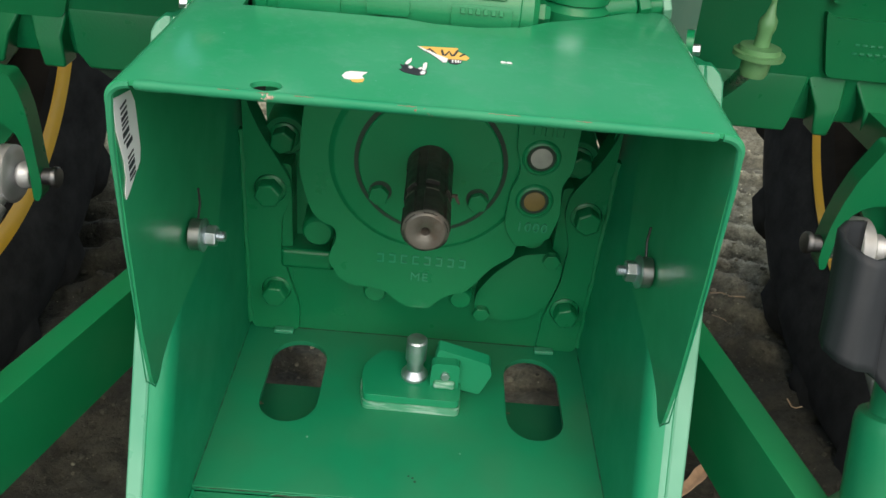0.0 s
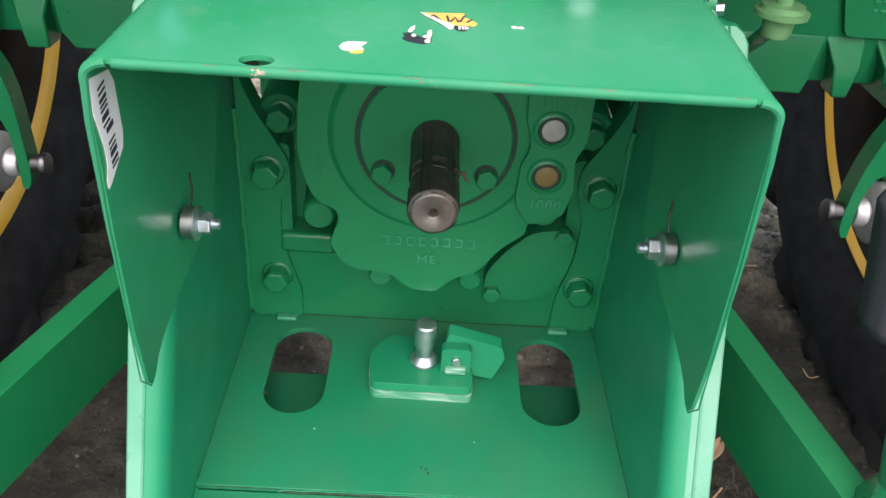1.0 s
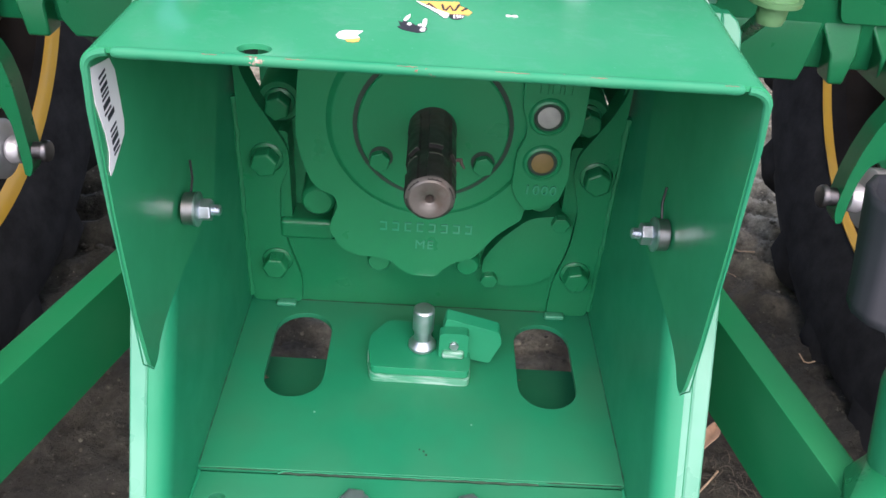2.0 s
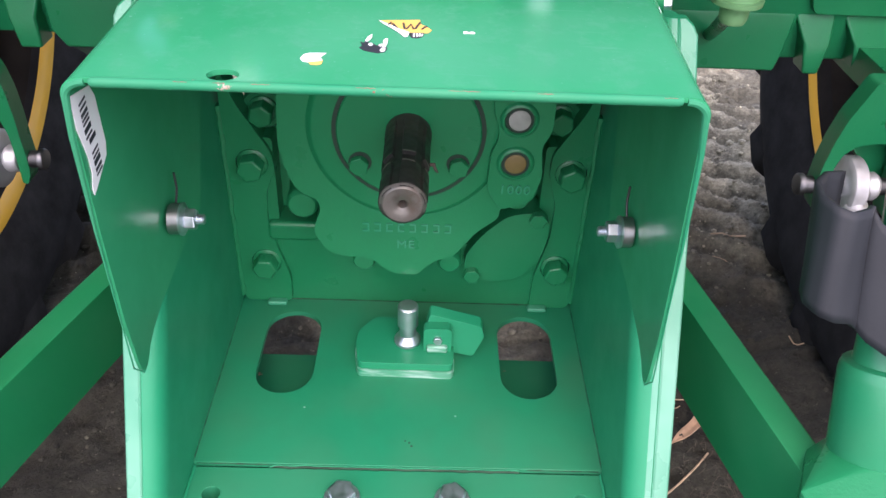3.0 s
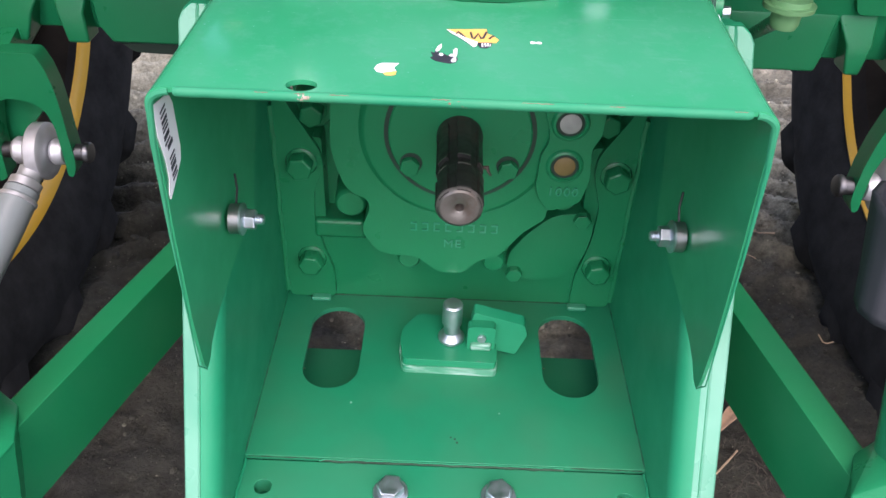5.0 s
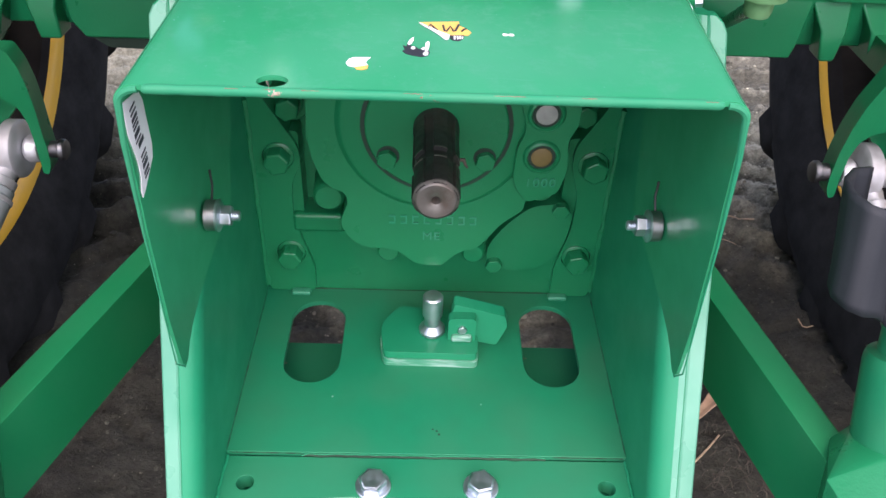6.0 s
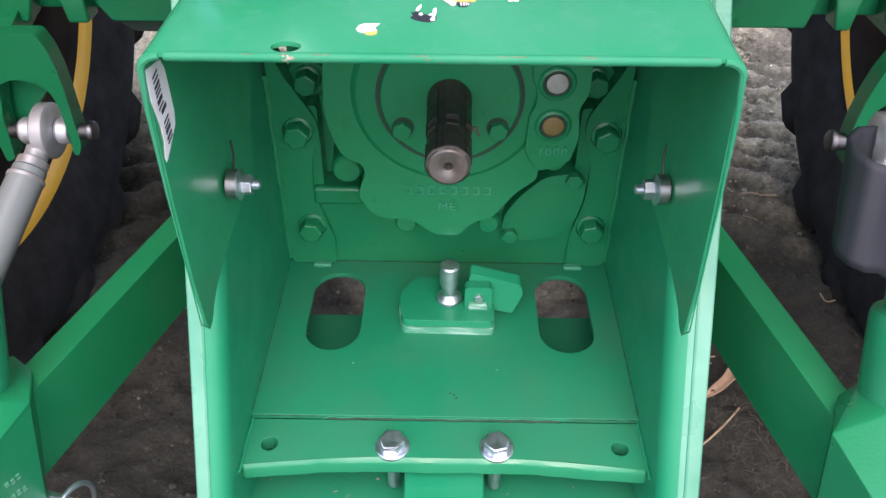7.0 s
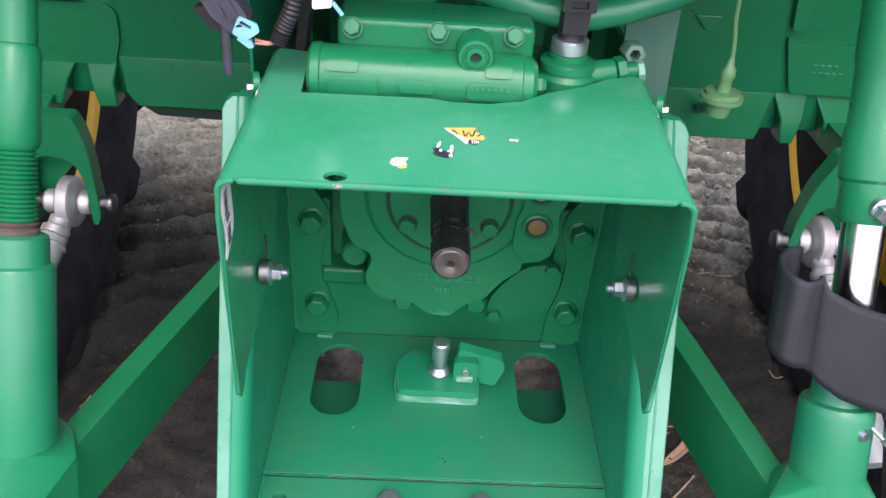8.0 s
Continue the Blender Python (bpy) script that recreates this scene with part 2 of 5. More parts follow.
    nt.links.new(base, mul.inputs["A"])
    nt.links.new(fine, mul.inputs["B"])
    if islands:
        geo = nt.nodes.new("ShaderNodeNewGeometry")
        tone = ramp(nt, geo.outputs["Random Per Island"], [(0.0, (0.65, 0.65, 0.65)), (0.6, (1.15, 1.15, 1.15)), (0.95, (1.6, 1.6, 1.6)), (0.99, (3.2, 3.2, 3.2))])
        lot = nt.nodes.new("ShaderNodeMix")
        lot.data_type, lot.blend_type, lot.inputs["Factor"].default_value = "RGBA", "MULTIPLY", 1.0
        nt.links.new(mul.outputs["Result"], lot.inputs["A"])
        nt.links.new(tone, lot.inputs["B"])
        mul = lot
    grit = ramp(nt, noise_tex(nt, 190.0, 3, 0.6), [(0.69, (0, 0, 0)), (0.73, (1, 1, 1))])
    nt.links.new(mix(nt, grit, mul.outputs["Result"], (0.30, 0.295, 0.22)), b.inputs["Base Color"])
    bump(nt, b, noise_tex(nt, 80.0, 8, 0.75), 1.0, 0.014)
    return m


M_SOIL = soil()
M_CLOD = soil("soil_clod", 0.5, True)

# ---- building helpers ----
from mathutils.geometry import tessellate_polygon

BASE = {}


def thing(name, base, label, category, group="", kind=""):
    """An Empty at base (decimetres from the shaft's tip); its parts hang under it."""
    ob = new(name)
    ob.empty_display_size = 0.03
    ob.location = (base[0] * DM, base[1] * DM, base[2] * DM + SHAFT_HEIGHT)
    BASE[ob] = Vector(base)
    return tagged(ob, label, category, group, kind)


def mesh_of(name, bm, material, base, bevel=0.0, angle=35, seg=2):
    bmesh.ops.recalc_face_normals(bm, faces=bm.faces)
    for v in bm.verts:
        v.co = (v.co - base) * DM
    me = bpy.data.meshes.new(name)
    bm.to_mesh(me)
    bm.free()
    me.materials.append(material)
    me.shade_smooth()
    me.set_sharp_from_angle(angle=radians(angle))
    return me


def part(name, bm, material, parent, label="", bevel=0.0, angle=35, seg=2):
    """One mesh under a thing or a part. bevel in decimetres."""
    base = BASE[parent]
    ob = new(name, mesh_of(name, bm, material, base, angle=angle))
    BASE[ob] = base
    ob.parent = parent
    if bevel:
        md = ob.modifiers.new("bevel", "BEVEL")
        md.width, md.segments, md.limit_method, md.angle_limit = bevel * DM, seg, "ANGLE", radians(40)
        md.harden_normals = True
    return tagged(ob, label)


def solo(name, bm, material, base, label, category, group="", kind="", bevel=0.0, angle=35):
    """A thing that is one mesh."""
    ob = new(name, mesh_of(name, bm, material, Vector(base), angle=angle))
    ob.location = (base[0] * DM, base[1] * DM, base[2] * DM + SHAFT_HEIGHT)
    BASE[ob] = Vector(base)
    if bevel:
        md = ob.modifiers.new("bevel", "BEVEL")
        md.width, md.segments, md.limit_method, md.angle_limit = bevel * DM, 2, "ANGLE", radians(40)
        md.harden_normals = True
    return tagged(ob, label, category, group, kind)


def B():
    return bmesh.new()


def basis(axis):
    w = Vector(axis).normalized()
    u = w.orthogonal().normalized() if abs(w.z) > 0.98 else Vector((0, 0, 1)).cross(w).normalized()
    return u, w.cross(u), w


def lathe(bm, p, axis, prof, n=28, cap=True, turn=0.0):
    """Turned body: prof is a list of (way along the axis, radius)."""
    u, v, w = basis(axis)
    p = Vector(p)
    rings = []
    for s, r in prof:
        rings.append([bm.verts.new(p + w * s + (u * math.cos(a) + v * math.sin(a)) * r) for a in (turn + 2 * math.pi * k / n for k in range(n))])
    for a, b in zip(rings, rings[1:]):
        for k in range(n):
            bm.faces.new((a[k], a[(k + 1) % n], b[(k + 1) % n], b[k]))
    if cap:
        bm.faces.new(rings[0][::-1])
        bm.faces.new(rings[-1])
    return bm


def rod(bm, p, q, r, n=24, r2=None, turn=0.0):
    p, q = Vector(p), Vector(q)
    return lathe(bm, p, q - p, [(0, r), ((q - p).length, r if r2 is None else r2)], n, True, turn)


def sweep(bm, pts, r, n=12, cap=True):
    """A tube along a line of points."""
    pts = [Vector(p) for p in pts]
    rings, last = [], None
    for k, p in enumerate(pts):
        w = (pts[min(k + 1, len(pts) - 1)] - pts[max(k - 1, 0)]).normalized()
        u = (last - w * last.dot(w)).normalized() if last is not None else w.orthogonal().normalized()
        last = u
        v = w.cross(u)
        rr = r[k] if isinstance(r, (list, tuple)) else r
        rings.append([bm.verts.new(p + (u * math.cos(a) + v * math.sin(a)) * rr) for a in (2 * math.pi * j / n for j in range(n))])
    for a, b in zip(rings, rings[1:]):
        for k in range(n):
            bm.faces.new((a[k], a[(k + 1) % n], b[(k + 1) % n], b[k]))
    if cap:
        bm.faces.new(rings[0][::-1])
        bm.faces.new(rings[-1])
    return bm


def box(bm, lo, hi):
    c = [bm.verts.new((x, y, z)) for z in (lo[2], hi[2]) for y in (lo[1], hi[1]) for x in (lo[0], hi[0])]
    for f in ((0, 2, 3, 1), (4, 5, 7, 6), (0, 1, 5, 4), (2, 6, 7, 3), (0, 4, 6, 2), (1, 3, 7, 5)):
        bm.faces.new([c[k] for k in f])
    return bm


def slab(bm, loops, place, w0, w1):
    """A plate cut to an outline with holes. loops: outline first, then holes, as (u, v); place(u, v, w) gives the point."""
    flat = [Vector((u, v, 0)) for loop in loops for u, v in loop]
    tris = tessellate_polygon([[Vector((u, v, 0)) for u, v in loop] for loop in loops])
    a = [bm.verts.new(place(p.x, p.y, w0)) for p in flat]
    b = [bm.verts.new(place(p.x, p.y, w1)) for p in flat]
    for t in tris:
        bm.faces.new([a[k] for k in t])
        bm.faces.new([b[k] for k in reversed(t)])
    k0 = 0
    for loop in loops:
        n = len(loop)
        for k in range(n):
            i, j = k0 + k, k0 + (k + 1) % n
            bm.faces.new((a[i], a[j], b[j], b[i]))
        k0 += n
    return bm


def XY(u, v, w):
    return Vector((u, v, w))


def XZ(u, v, w):
    return Vector((u, w, v))


def YZ(u, v, w):
    return Vector((w, u, v))


def ring_pts(cx, cy, r, n=32, a0=0.0, a1=2 * math.pi, ry=None):
    full = abs(a1 - a0 - 2 * math.pi) < 1e-6
    return [(cx + r * math.cos(a), cy + (ry or r) * math.sin(a)) for a in (a0 + (a1 - a0) * k / (n if full else n - 1) for k in range(n))]


def slot_pts(cx, cy, half_w, half_l, n=12):
    """A slot with round ends, long along v."""
    up = [(cx + half_w * math.cos(a), cy + half_l - half_w + half_w * math.sin(a)) for a in (math.pi * k / (n - 1) for k in range(n))]
    dn = [(cx + half_w * math.cos(a), cy - half_l + half_w + half_w * math.sin(a)) for a in (math.pi + math.pi * k / (n - 1) for k in range(n))]
    return up + dn


def rounded(pts, r, n=5):
    """An outline with its corners rounded by radius r."""
    out = []
    for k, p in enumerate(pts):
        p, a, b = Vector(p), Vector(pts[k - 1]), Vector(pts[(k + 1) % len(pts)])
        da, db = (a - p), (b - p)
        t = min(r, da.length * 0.45, db.length * 0.45)
        s, e = p + da.normalized() * t, p + db.normalized() * t
        for j in range(n):
            q = j / (n - 1)
            out.append(tuple((1 - q) ** 2 * s + 2 * q * (1 - q) * p + q * q * e))
    return out


def hex_head(bm, p, axis, r, h, turn=0.0):
    """A hexagon bolt head with a chamfered crown; p is where it sits."""
    lathe(bm, p, axis, [(0, r), (h * 0.90, r), (h, r * 0.90)], 6, True, turn)
    return bm


def bolt(name, p, axis, r, h, mat, parent, turn=0.0, label="", washer=0.0, washer_h=0.03):
    """A bolt under a part: its head, with a washer as a part of it where asked."""
    w = Vector(axis).normalized()
    p = Vector(p)
    bm = B()
    hex_head(bm, p + w * washer_h * (washer > 0), axis, r, h, turn)
    lathe(bm, p + w * (washer_h * (washer > 0) - 0.004), axis, [(0, r * 0.92), (0.02, r * 0.92)], 20)
    ob = part(name, bm, mat, parent, label, bevel=0.008)
    if washer:
        bw = B()
        lathe(bw, p, axis, [(0, washer), (washer_h * 0.8, washer), (washer_h, washer * 0.95)], 28)
        part("washer", bw, mat, ob)
    return ob

# ---- the ground: one sheet to the horizon ----
GROUND = -SHAFT_HEIGHT / DM


def spaced(near, step, far, grow):
    out, s, x = [0.0], step, 0.0
    while x < far:
        s = step if x < near else s * grow
        x += s
        out.append(x)
    return out


def soil_height(x, y):
    """Clods, ruts and the lug prints that a tyre has left, in decimetres."""
    v = Vector((x * 0.25, y * 0.25, 0.3))
    h = 0.38 * noise.fractal(v, 0.9, 2.1, 5) + 0.13 * noise.fractal(v * 7, 0.8, 2.2, 4)
    h += 0.16 * abs(noise.noise(Vector((x * 1.6, y * 1.6, 4.0))))
    h += 0.07 * noise.fractal(Vector((x * 4.2, y * 4.2, 7.0)), 0.7, 2.2, 3)
    rut = math.exp(-((abs(x) - 6.6) / 2.6) ** 4) * min(1.0, max(0.0, (y - 6.5) / 2.0)) * min(1.0, max(0.0, (24.0 - y) / 5.0))
    warp = 1.1 * noise.noise(Vector((x * 0.45, y * 0.45, 9))) + 0.5 * noise.noise(Vector((x * 1.7, y * 1.7, 2)))
    side = 1 if x > 0 else -1
    wave = math.sin(6.6 * (y + side * 0.50 * x) + 2.2 * warp)
    crest = max(0.0, wave) ** 0.8 - 0.5 * max(0.0, -wave)
    return h + rut * (0.46 if x < 0 else 0.30) * crest * (0.75 + 0.6 * noise.noise(Vector((x * 0.8, y * 0.5, 5))))


px = spaced(13, 0.14, 6000, 1.35)
py = spaced(23, 0.10, 6000, 1.35)
xs = sorted({-x for x in px} | set(px))
ys = sorted({-y - 4 for y in spaced(4, 0.3, 6000, 1.4)} | {y - 4 for y in py})
bm = B()
rows = []
for y in ys:
    row = []
    for x in xs:
        far = max(abs(x) / 13, abs(y - 10) / 22, 1.0)
        row.append(bm.verts.new((x, y, GROUND + soil_height(x, y) / far**2 - 0.08)))
    rows.append(row)
for a, b in zip(rows, rows[1:]):
    for k in range(len(xs) - 1):
        bm.faces.new((a[k], a[k + 1], b[k + 1], b[k]))
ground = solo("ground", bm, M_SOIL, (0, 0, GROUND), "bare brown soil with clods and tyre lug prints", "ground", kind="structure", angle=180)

# ---- shield over the shaft: one bent sheet with a folded front hem ----
XI, XO, ZT, ZI, YF = 1.628, 1.655, 1.325, 1.297, -0.985  # inner and outer sides, top, front


def draw_in(bm):
    """The sheet is sprung a little: its upper front corners stand closer together than its feet."""
    for v in bm.verts:
        fx = min(1.0, max(0.0, (abs(v.co.x) - 0.95) / 0.5))
        fz = min(1.0, max(0.0, (v.co.z + 0.87) / 2.05))
        fy = min(1.0, max(0.0, (0.95 - v.co.y) / 1.8))
        v.co.x -= fx * fz * fy * (0.088 if v.co.x > 0 else -0.022)
    return bm


shield = thing("shaft_shield", (0, 0.2, ZT), "green bent-steel shield over the power shaft, scratched edge", "machine guard")
bm = B()
RC = 0.11
hole = [(p[0], p[1]) for p in ring_pts(-0.85, -0.902, 0.080, 24, ry=0.066)]
top = [(-XO + RC, YF), (XO - RC, YF), (XO - RC, 1.12), (1.30, 1.02), (1.02, 0.80), (0.72, 0.64), (0.50, 0.45), (0.40, 0.42), (0.22, 0.36), (-0.05, 0.36), (-0.25, 0.41), (-1.27, 0.39), (-1.30, 1.25), (-XO + RC, 1.30)]
slab(bm, [top, hole], XY, ZI, ZT)
for s in (-1, 1):
    # rounded corner between top and side
    c = (s * (XO - RC), ZT - RC)
    back = 1.12 if s > 0 else 1.30
    arcs = []
    for rr in (RC, RC - (ZT - ZI)):
        arcs.append([(c[0] + s * rr * math.sin(a), c[1] + rr * math.cos(a)) for a in (math.pi / 2 * k / 7 for k in range(8))])
    slab(bm, [arcs[0] + arcs[1][::-1]], lambda u, v, w: Vector((u, w, v)), YF, back)
    # side with its pointed lower front corner
    side = [(YF, ZT - RC), (YF + 0.02, 0.4), (YF + 0.07, -0.3), (-0.845, -0.72), (-0.825, -0.80), (-0.80, -0.84), (-0.765, -0.862), (-0.725, -0.862), (-0.68, -0.838), (-0.62, -0.785), (-0.48, -0.735), (-0.25, -0.70), (0.9, -0.66), (back, 0.2), (back, ZT - RC)]
    slab(bm, [side], YZ, s * (XO - ZT + ZI), s * XO)
bm.normal_update()
inner = [f for f in bm.faces if (abs(abs(f.calc_center_median().x) - XO + RC) < 0.004 and abs(f.normal.x) > 0.9) or (abs(f.calc_center_median().z - ZT + RC) < 0.004 and abs(f.normal.z) > 0.9)]
bmesh.ops.delete(bm, geom=inner, context="FACES_ONLY")  # one sheet: no faces inside it where the pieces meet
bmesh.ops.remove_doubles(bm, verts=bm.verts[:], dist=2e-3)
bmesh.ops.recalc_face_normals(bm, faces=bm.faces[:])
for axis, lo, hi in (((1, 0, 0), -1.4, 1.4), ((0, 1, 0), -0.8, 1.2), ((0, 0, 1), -0.62, 1.1)):  # cut into even cells
    for k in range(9):
        bmesh.ops.bisect_plane(bm, geom=bm.verts[:] + bm.edges[:] + bm.faces[:], dist=1e-5, plane_co=Vector(axis) * (lo + (hi - lo) * k / 8), plane_no=axis)
for v in bm.verts:  # the sides stand a little further apart at the foot
    if abs(v.co.x) > XI - 0.01:
        v.co.x += math.copysign(0.028, v.co.x) * max(0.0, (1.2 - v.co.z)) / 2.0
for v in bm.verts:  # towards its lower edge the sheet is drawn out against the side plates
    x = abs(v.co.x)
    if x > XI - 0.02 and v.co.z < 0.6:
        f = min(1.0, (0.6 - v.co.z) / 1.6) * min(1.0, max(0.0, (v.co.y + 1.0) / 1.3)) ** 0.7
        inside = x < XI + 0.005 + 0.028 * (1.2 - v.co.z) / 2.0
        v.co.x += math.copysign(f * ((1.684 if inside else 1.688) - x), v.co.x)
draw_in(bm)
bmesh.ops.remove_doubles(bm, verts=bm.verts[:], dist=2e-4)
bmesh.ops.dissolve_degenerate(bm, edges=bm.edges[:], dist=2e-4)
bmesh.ops.triangulate(bm, faces=bm.faces[:])
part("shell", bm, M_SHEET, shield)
bm = B()
lathe(bm, (-1.50, YF + 0.005, ZT - 0.024), (1, 0, 0), [(0, 0.018), (0.012, 0.025), (0.03, 0.027)] + [(0.03 + 2.94 * k / 40, 0.027 + 0.003 * noise.noise(Vector((k * 0.7, 0, 0)))) for k in range(1, 41)] + [(2.985, 0.025), (3.0, 0.018)], 14)
part("hem", draw_in(bm), M_HEM, shield, "rounded front hem with paint chipped to rust")
random.seed(17)
x = -1.42
while x < 1.42:  # paint knocked off along the upper edge of the hem
    ln = random.uniform(0.02, 0.10) * (1.6 if x > 0.1 else 1.0)
    if random.random() < 0.5:
        bm = B()
        steps = [(x + ln * k / 8, YF - 0.010 + 0.006 * noise.noise(Vector((x + k, 2, 0))), ZT - 0.001 + 0.003 * noise.noise(Vector((x * 3 + k, 7, 0)))) for k in range(9)]
        sweep(bm, steps, [0.001 + 0.0055 * abs(noise.noise(Vector((x * 9 + k * 0.9, 4, 1)))) * (0 < k < 8) for k in range(9)], 6)
        part("paint_chip", draw_in(bm), M_SCUFF, shield)
    x += ln + random.uniform(0.02, 0.14)
for s in (-1, 1):
    bm = B()
    pts = [(s * (XO - RC) + s * RC * math.sin(a), YF + 0.004, ZT - RC + (RC - 0.024) * math.cos(a)) for a in (math.pi / 2 * k / 8 for k in range(9))]
    pts = [(p[0] - s * 0.022, p[1], p[2]) for p in pts]
    pts += [(s * (XO + 0.028 * (1.2 - z) / 2 - 0.008), YF + 0.02 * (1.2 - z) / 0.8 * 0.5 + (0.055 * max(0, 0.4 - z) / 1.1), z) for z in (1.0, 0.7, 0.4, 0.1, -0.2, -0.5, -0.72)]
    pts += [(s * (XO + 0.014), -0.825, -0.82), (s * (XO + 0.014), -0.79, -0.868), (s * (XO + 0.014), -0.75, -0.866)]
    sweep(bm, pts, [0.021] * 9 + [0.017, 0.013, 0.009, 0.006, 0.005, 0.005, 0.005, 0.005, 0.005, 0.005], 8)
    part("edge_bead", draw_in(bm), M_HEM, shield)

# sticker with bars, torn at its lower end
bm = B()
film = [(-0.90, 1.16), (-0.885, 1.205), (-0.66, 1.16), (-0.615, 1.08), (-0.60, 0.80), (-0.625, 0.73), (-0.83, 0.635), (-0.875, 0.62), (-0.88, 0.66), (-0.845, 0.74), (-0.85, 0.84), (-0.88, 0.95), (-0.905, 1.03)]


def on_left_side(u, v, w):
    return Vector((-XI - 0.028 * max(0, 1.2 - v) / 2.0 + w, u - 0.062, v))


slab(bm, [film], on_left_side, 0.002, 0.006)
sticker = part("bar_sticker", draw_in(bm), M_WHITE, shield, "torn white sticker with black bars")
random.seed(4)
v = 1.13
while v > 0.70:
    h = random.choice((0.012, 0.02, 0.028))
    u0, u1 = (-0.83, -0.74) if v > 0.92 else (-0.80, -0.71)
    if not 0.86 < v < 0.90:
        bm = B()
        slab(bm, [[(u0, v - h), (u1, v - h + 0.012), (u1, v + 0.012), (u0, v)]], on_left_side, 0.007, 0.009)
        part("ink_bar", draw_in(bm), M_INK, sticker)
    v -= h + random.choice((0.012, 0.018))

# rests of a torn warning sticker on top
def film_piece(name, pts, lo, hi, mat, parent, label=""):
    bm = B()
    slab(bm, [pts], XY, ZT + lo, ZT + hi)
    return part(name, bm, mat, parent, label)


def blot(u, v, ru, rv):
    """A small uneven patch where the print has gone."""
    return [(u + ru * math.cos(a) * (1 + 0.18 * math.sin(3 * a + u * 40)), v + rv * math.sin(a) * (1 + 0.15 * math.cos(2 * a + v * 50))) for a in (2 * math.pi * k / 12 for k in range(12))]


warn = film_piece("warning_sticker", [(-0.133, -0.108), (0.100, -0.081), (0.105, -0.147), (0.137, -0.177), (0.168, -0.232), (0.151, -0.272), (0.048, -0.280), (0.001, -0.252), (-0.044, -0.199), (-0.090, -0.162)], 0.002, 0.005, M_ORANGE, shield, "torn rest of an orange warning sticker")
film_piece("black_strip", [(0.042, -0.277), (0.128, -0.270), (0.121, -0.322), (0.095, -0.354), (0.060, -0.349), (0.048, -0.319)], 0.002, 0.004, M_INK, warn)
film_piece("torn_paper", [(-0.133, -0.116), (-0.103, -0.147), (-0.057, -0.192), (-0.006, -0.245), (0.045, -0.288), (0.038, -0.343), (0.019, -0.352), (-0.018, -0.285), (-0.064, -0.217), (-0.103, -0.171)], 0.006, 0.010, M_WHITE, warn, "curled white torn edge")
for mark in ([(0.067, -0.294), (0.077, -0.294), (0.076, -0.340), (0.067, -0.341)], [(0.083, -0.293), (0.093, -0.293), (0.095, -0.331), (0.086, -0.340)], [(0.099, -0.292), (0.109, -0.291), (0.108, -0.330), (0.098, -0.331)], [(0.115, -0.299), (0.121, -0.298), (0.117, -0.330), (0.111, -0.330)]):
    film_piece("white_bar", mark, 0.005, 0.007, M_WHITE, warn)
for pts in ([(0.008, -0.147), (0.017, -0.227), (0.026, -0.234), (0.050, -0.160), (0.068, -0.231), (0.078, -0.222), (0.099, -0.131)], [(-0.080, -0.186), (-0.064, -0.144), (-0.051, -0.167), (-0.022, -0.230)], [(0.113, -0.228), (0.124, -0.203), (0.140, -0.185)]):
    bm = B()
    sweep(bm, [(x, y, ZT + 0.005) for x, y in pts], 0.007, 6)
    part("ink_stroke", bm, M_INK, warn)
rest = film_piece("sticker_rest", [(-0.214, -0.430), (-0.194, -0.451), (-0.189, -0.413), (-0.173, -0.434), (-0.160, -0.456), (-0.139, -0.454), (-0.123, -0.482), (-0.105, -0.452), (-0.083, -0.465), (-0.064, -0.515), (-0.076, -0.559), (-0.109, -0.575), (-0.148, -0.564), (-0.188, -0.545), (-0.214, -0.511), (-0.199, -0.488)], 0.002, 0.005, M_INK, shield, "black torn sticker rest")
for pts in ([(-0.189, -0.421), (-0.178, -0.367), (-0.157, -0.327), (-0.156, -0.373), (-0.167, -0.419), (-0.179, -0.435)], [(-0.092, -0.502), (-0.090, -0.406), (-0.078, -0.382), (-0.068, -0.389), (-0.068, -0.449), (-0.076, -0.508)], [(-0.114, -0.482), (-0.099, -0.459), (-0.089, -0.473), (-0.101, -0.495)], [(-0.103, -0.546), (-0.092, -0.517), (-0.073, -0.523), (-0.076, -0.559), (-0.094, -0.567)], [(-0.169, -0.478), (-0.163, -0.456), (-0.151, -0.455), (-0.144, -0.477), (-0.156, -0.492)]):
    film_piece("torn_paper", pts, 0.006, 0.009, M_WHITE, rest)
scrap = film_piece("sticker_scrap", [(-0.503, -0.679), (-0.492, -0.630), (-0.468, -0.607), (-0.426, -0.604), (-0.378, -0.601), (-0.394, -0.637), (-0.401, -0.665), (-0.387, -0.691), (-0.418, -0.707), (-0.458, -0.723), (-0.488, -0.712)], 0.002, 0.005, M_WHITE, shield, "white torn sticker scrap")
film_piece("orange_edge", [(-0.455, -0.723), (-0.418, -0.710), (-0.384, -0.698), (-0.387, -0.738), (-0.412, -0.753), (-0.441, -0.749)], 0.002, 0.004, M_ORANGE, scrap)
for u in (0.360, 0.395):
    film_piece("sticker_scrap", blot(u, -0.248, 0.016, 0.016), 0.002, 0.005, M_WHITE, shield)

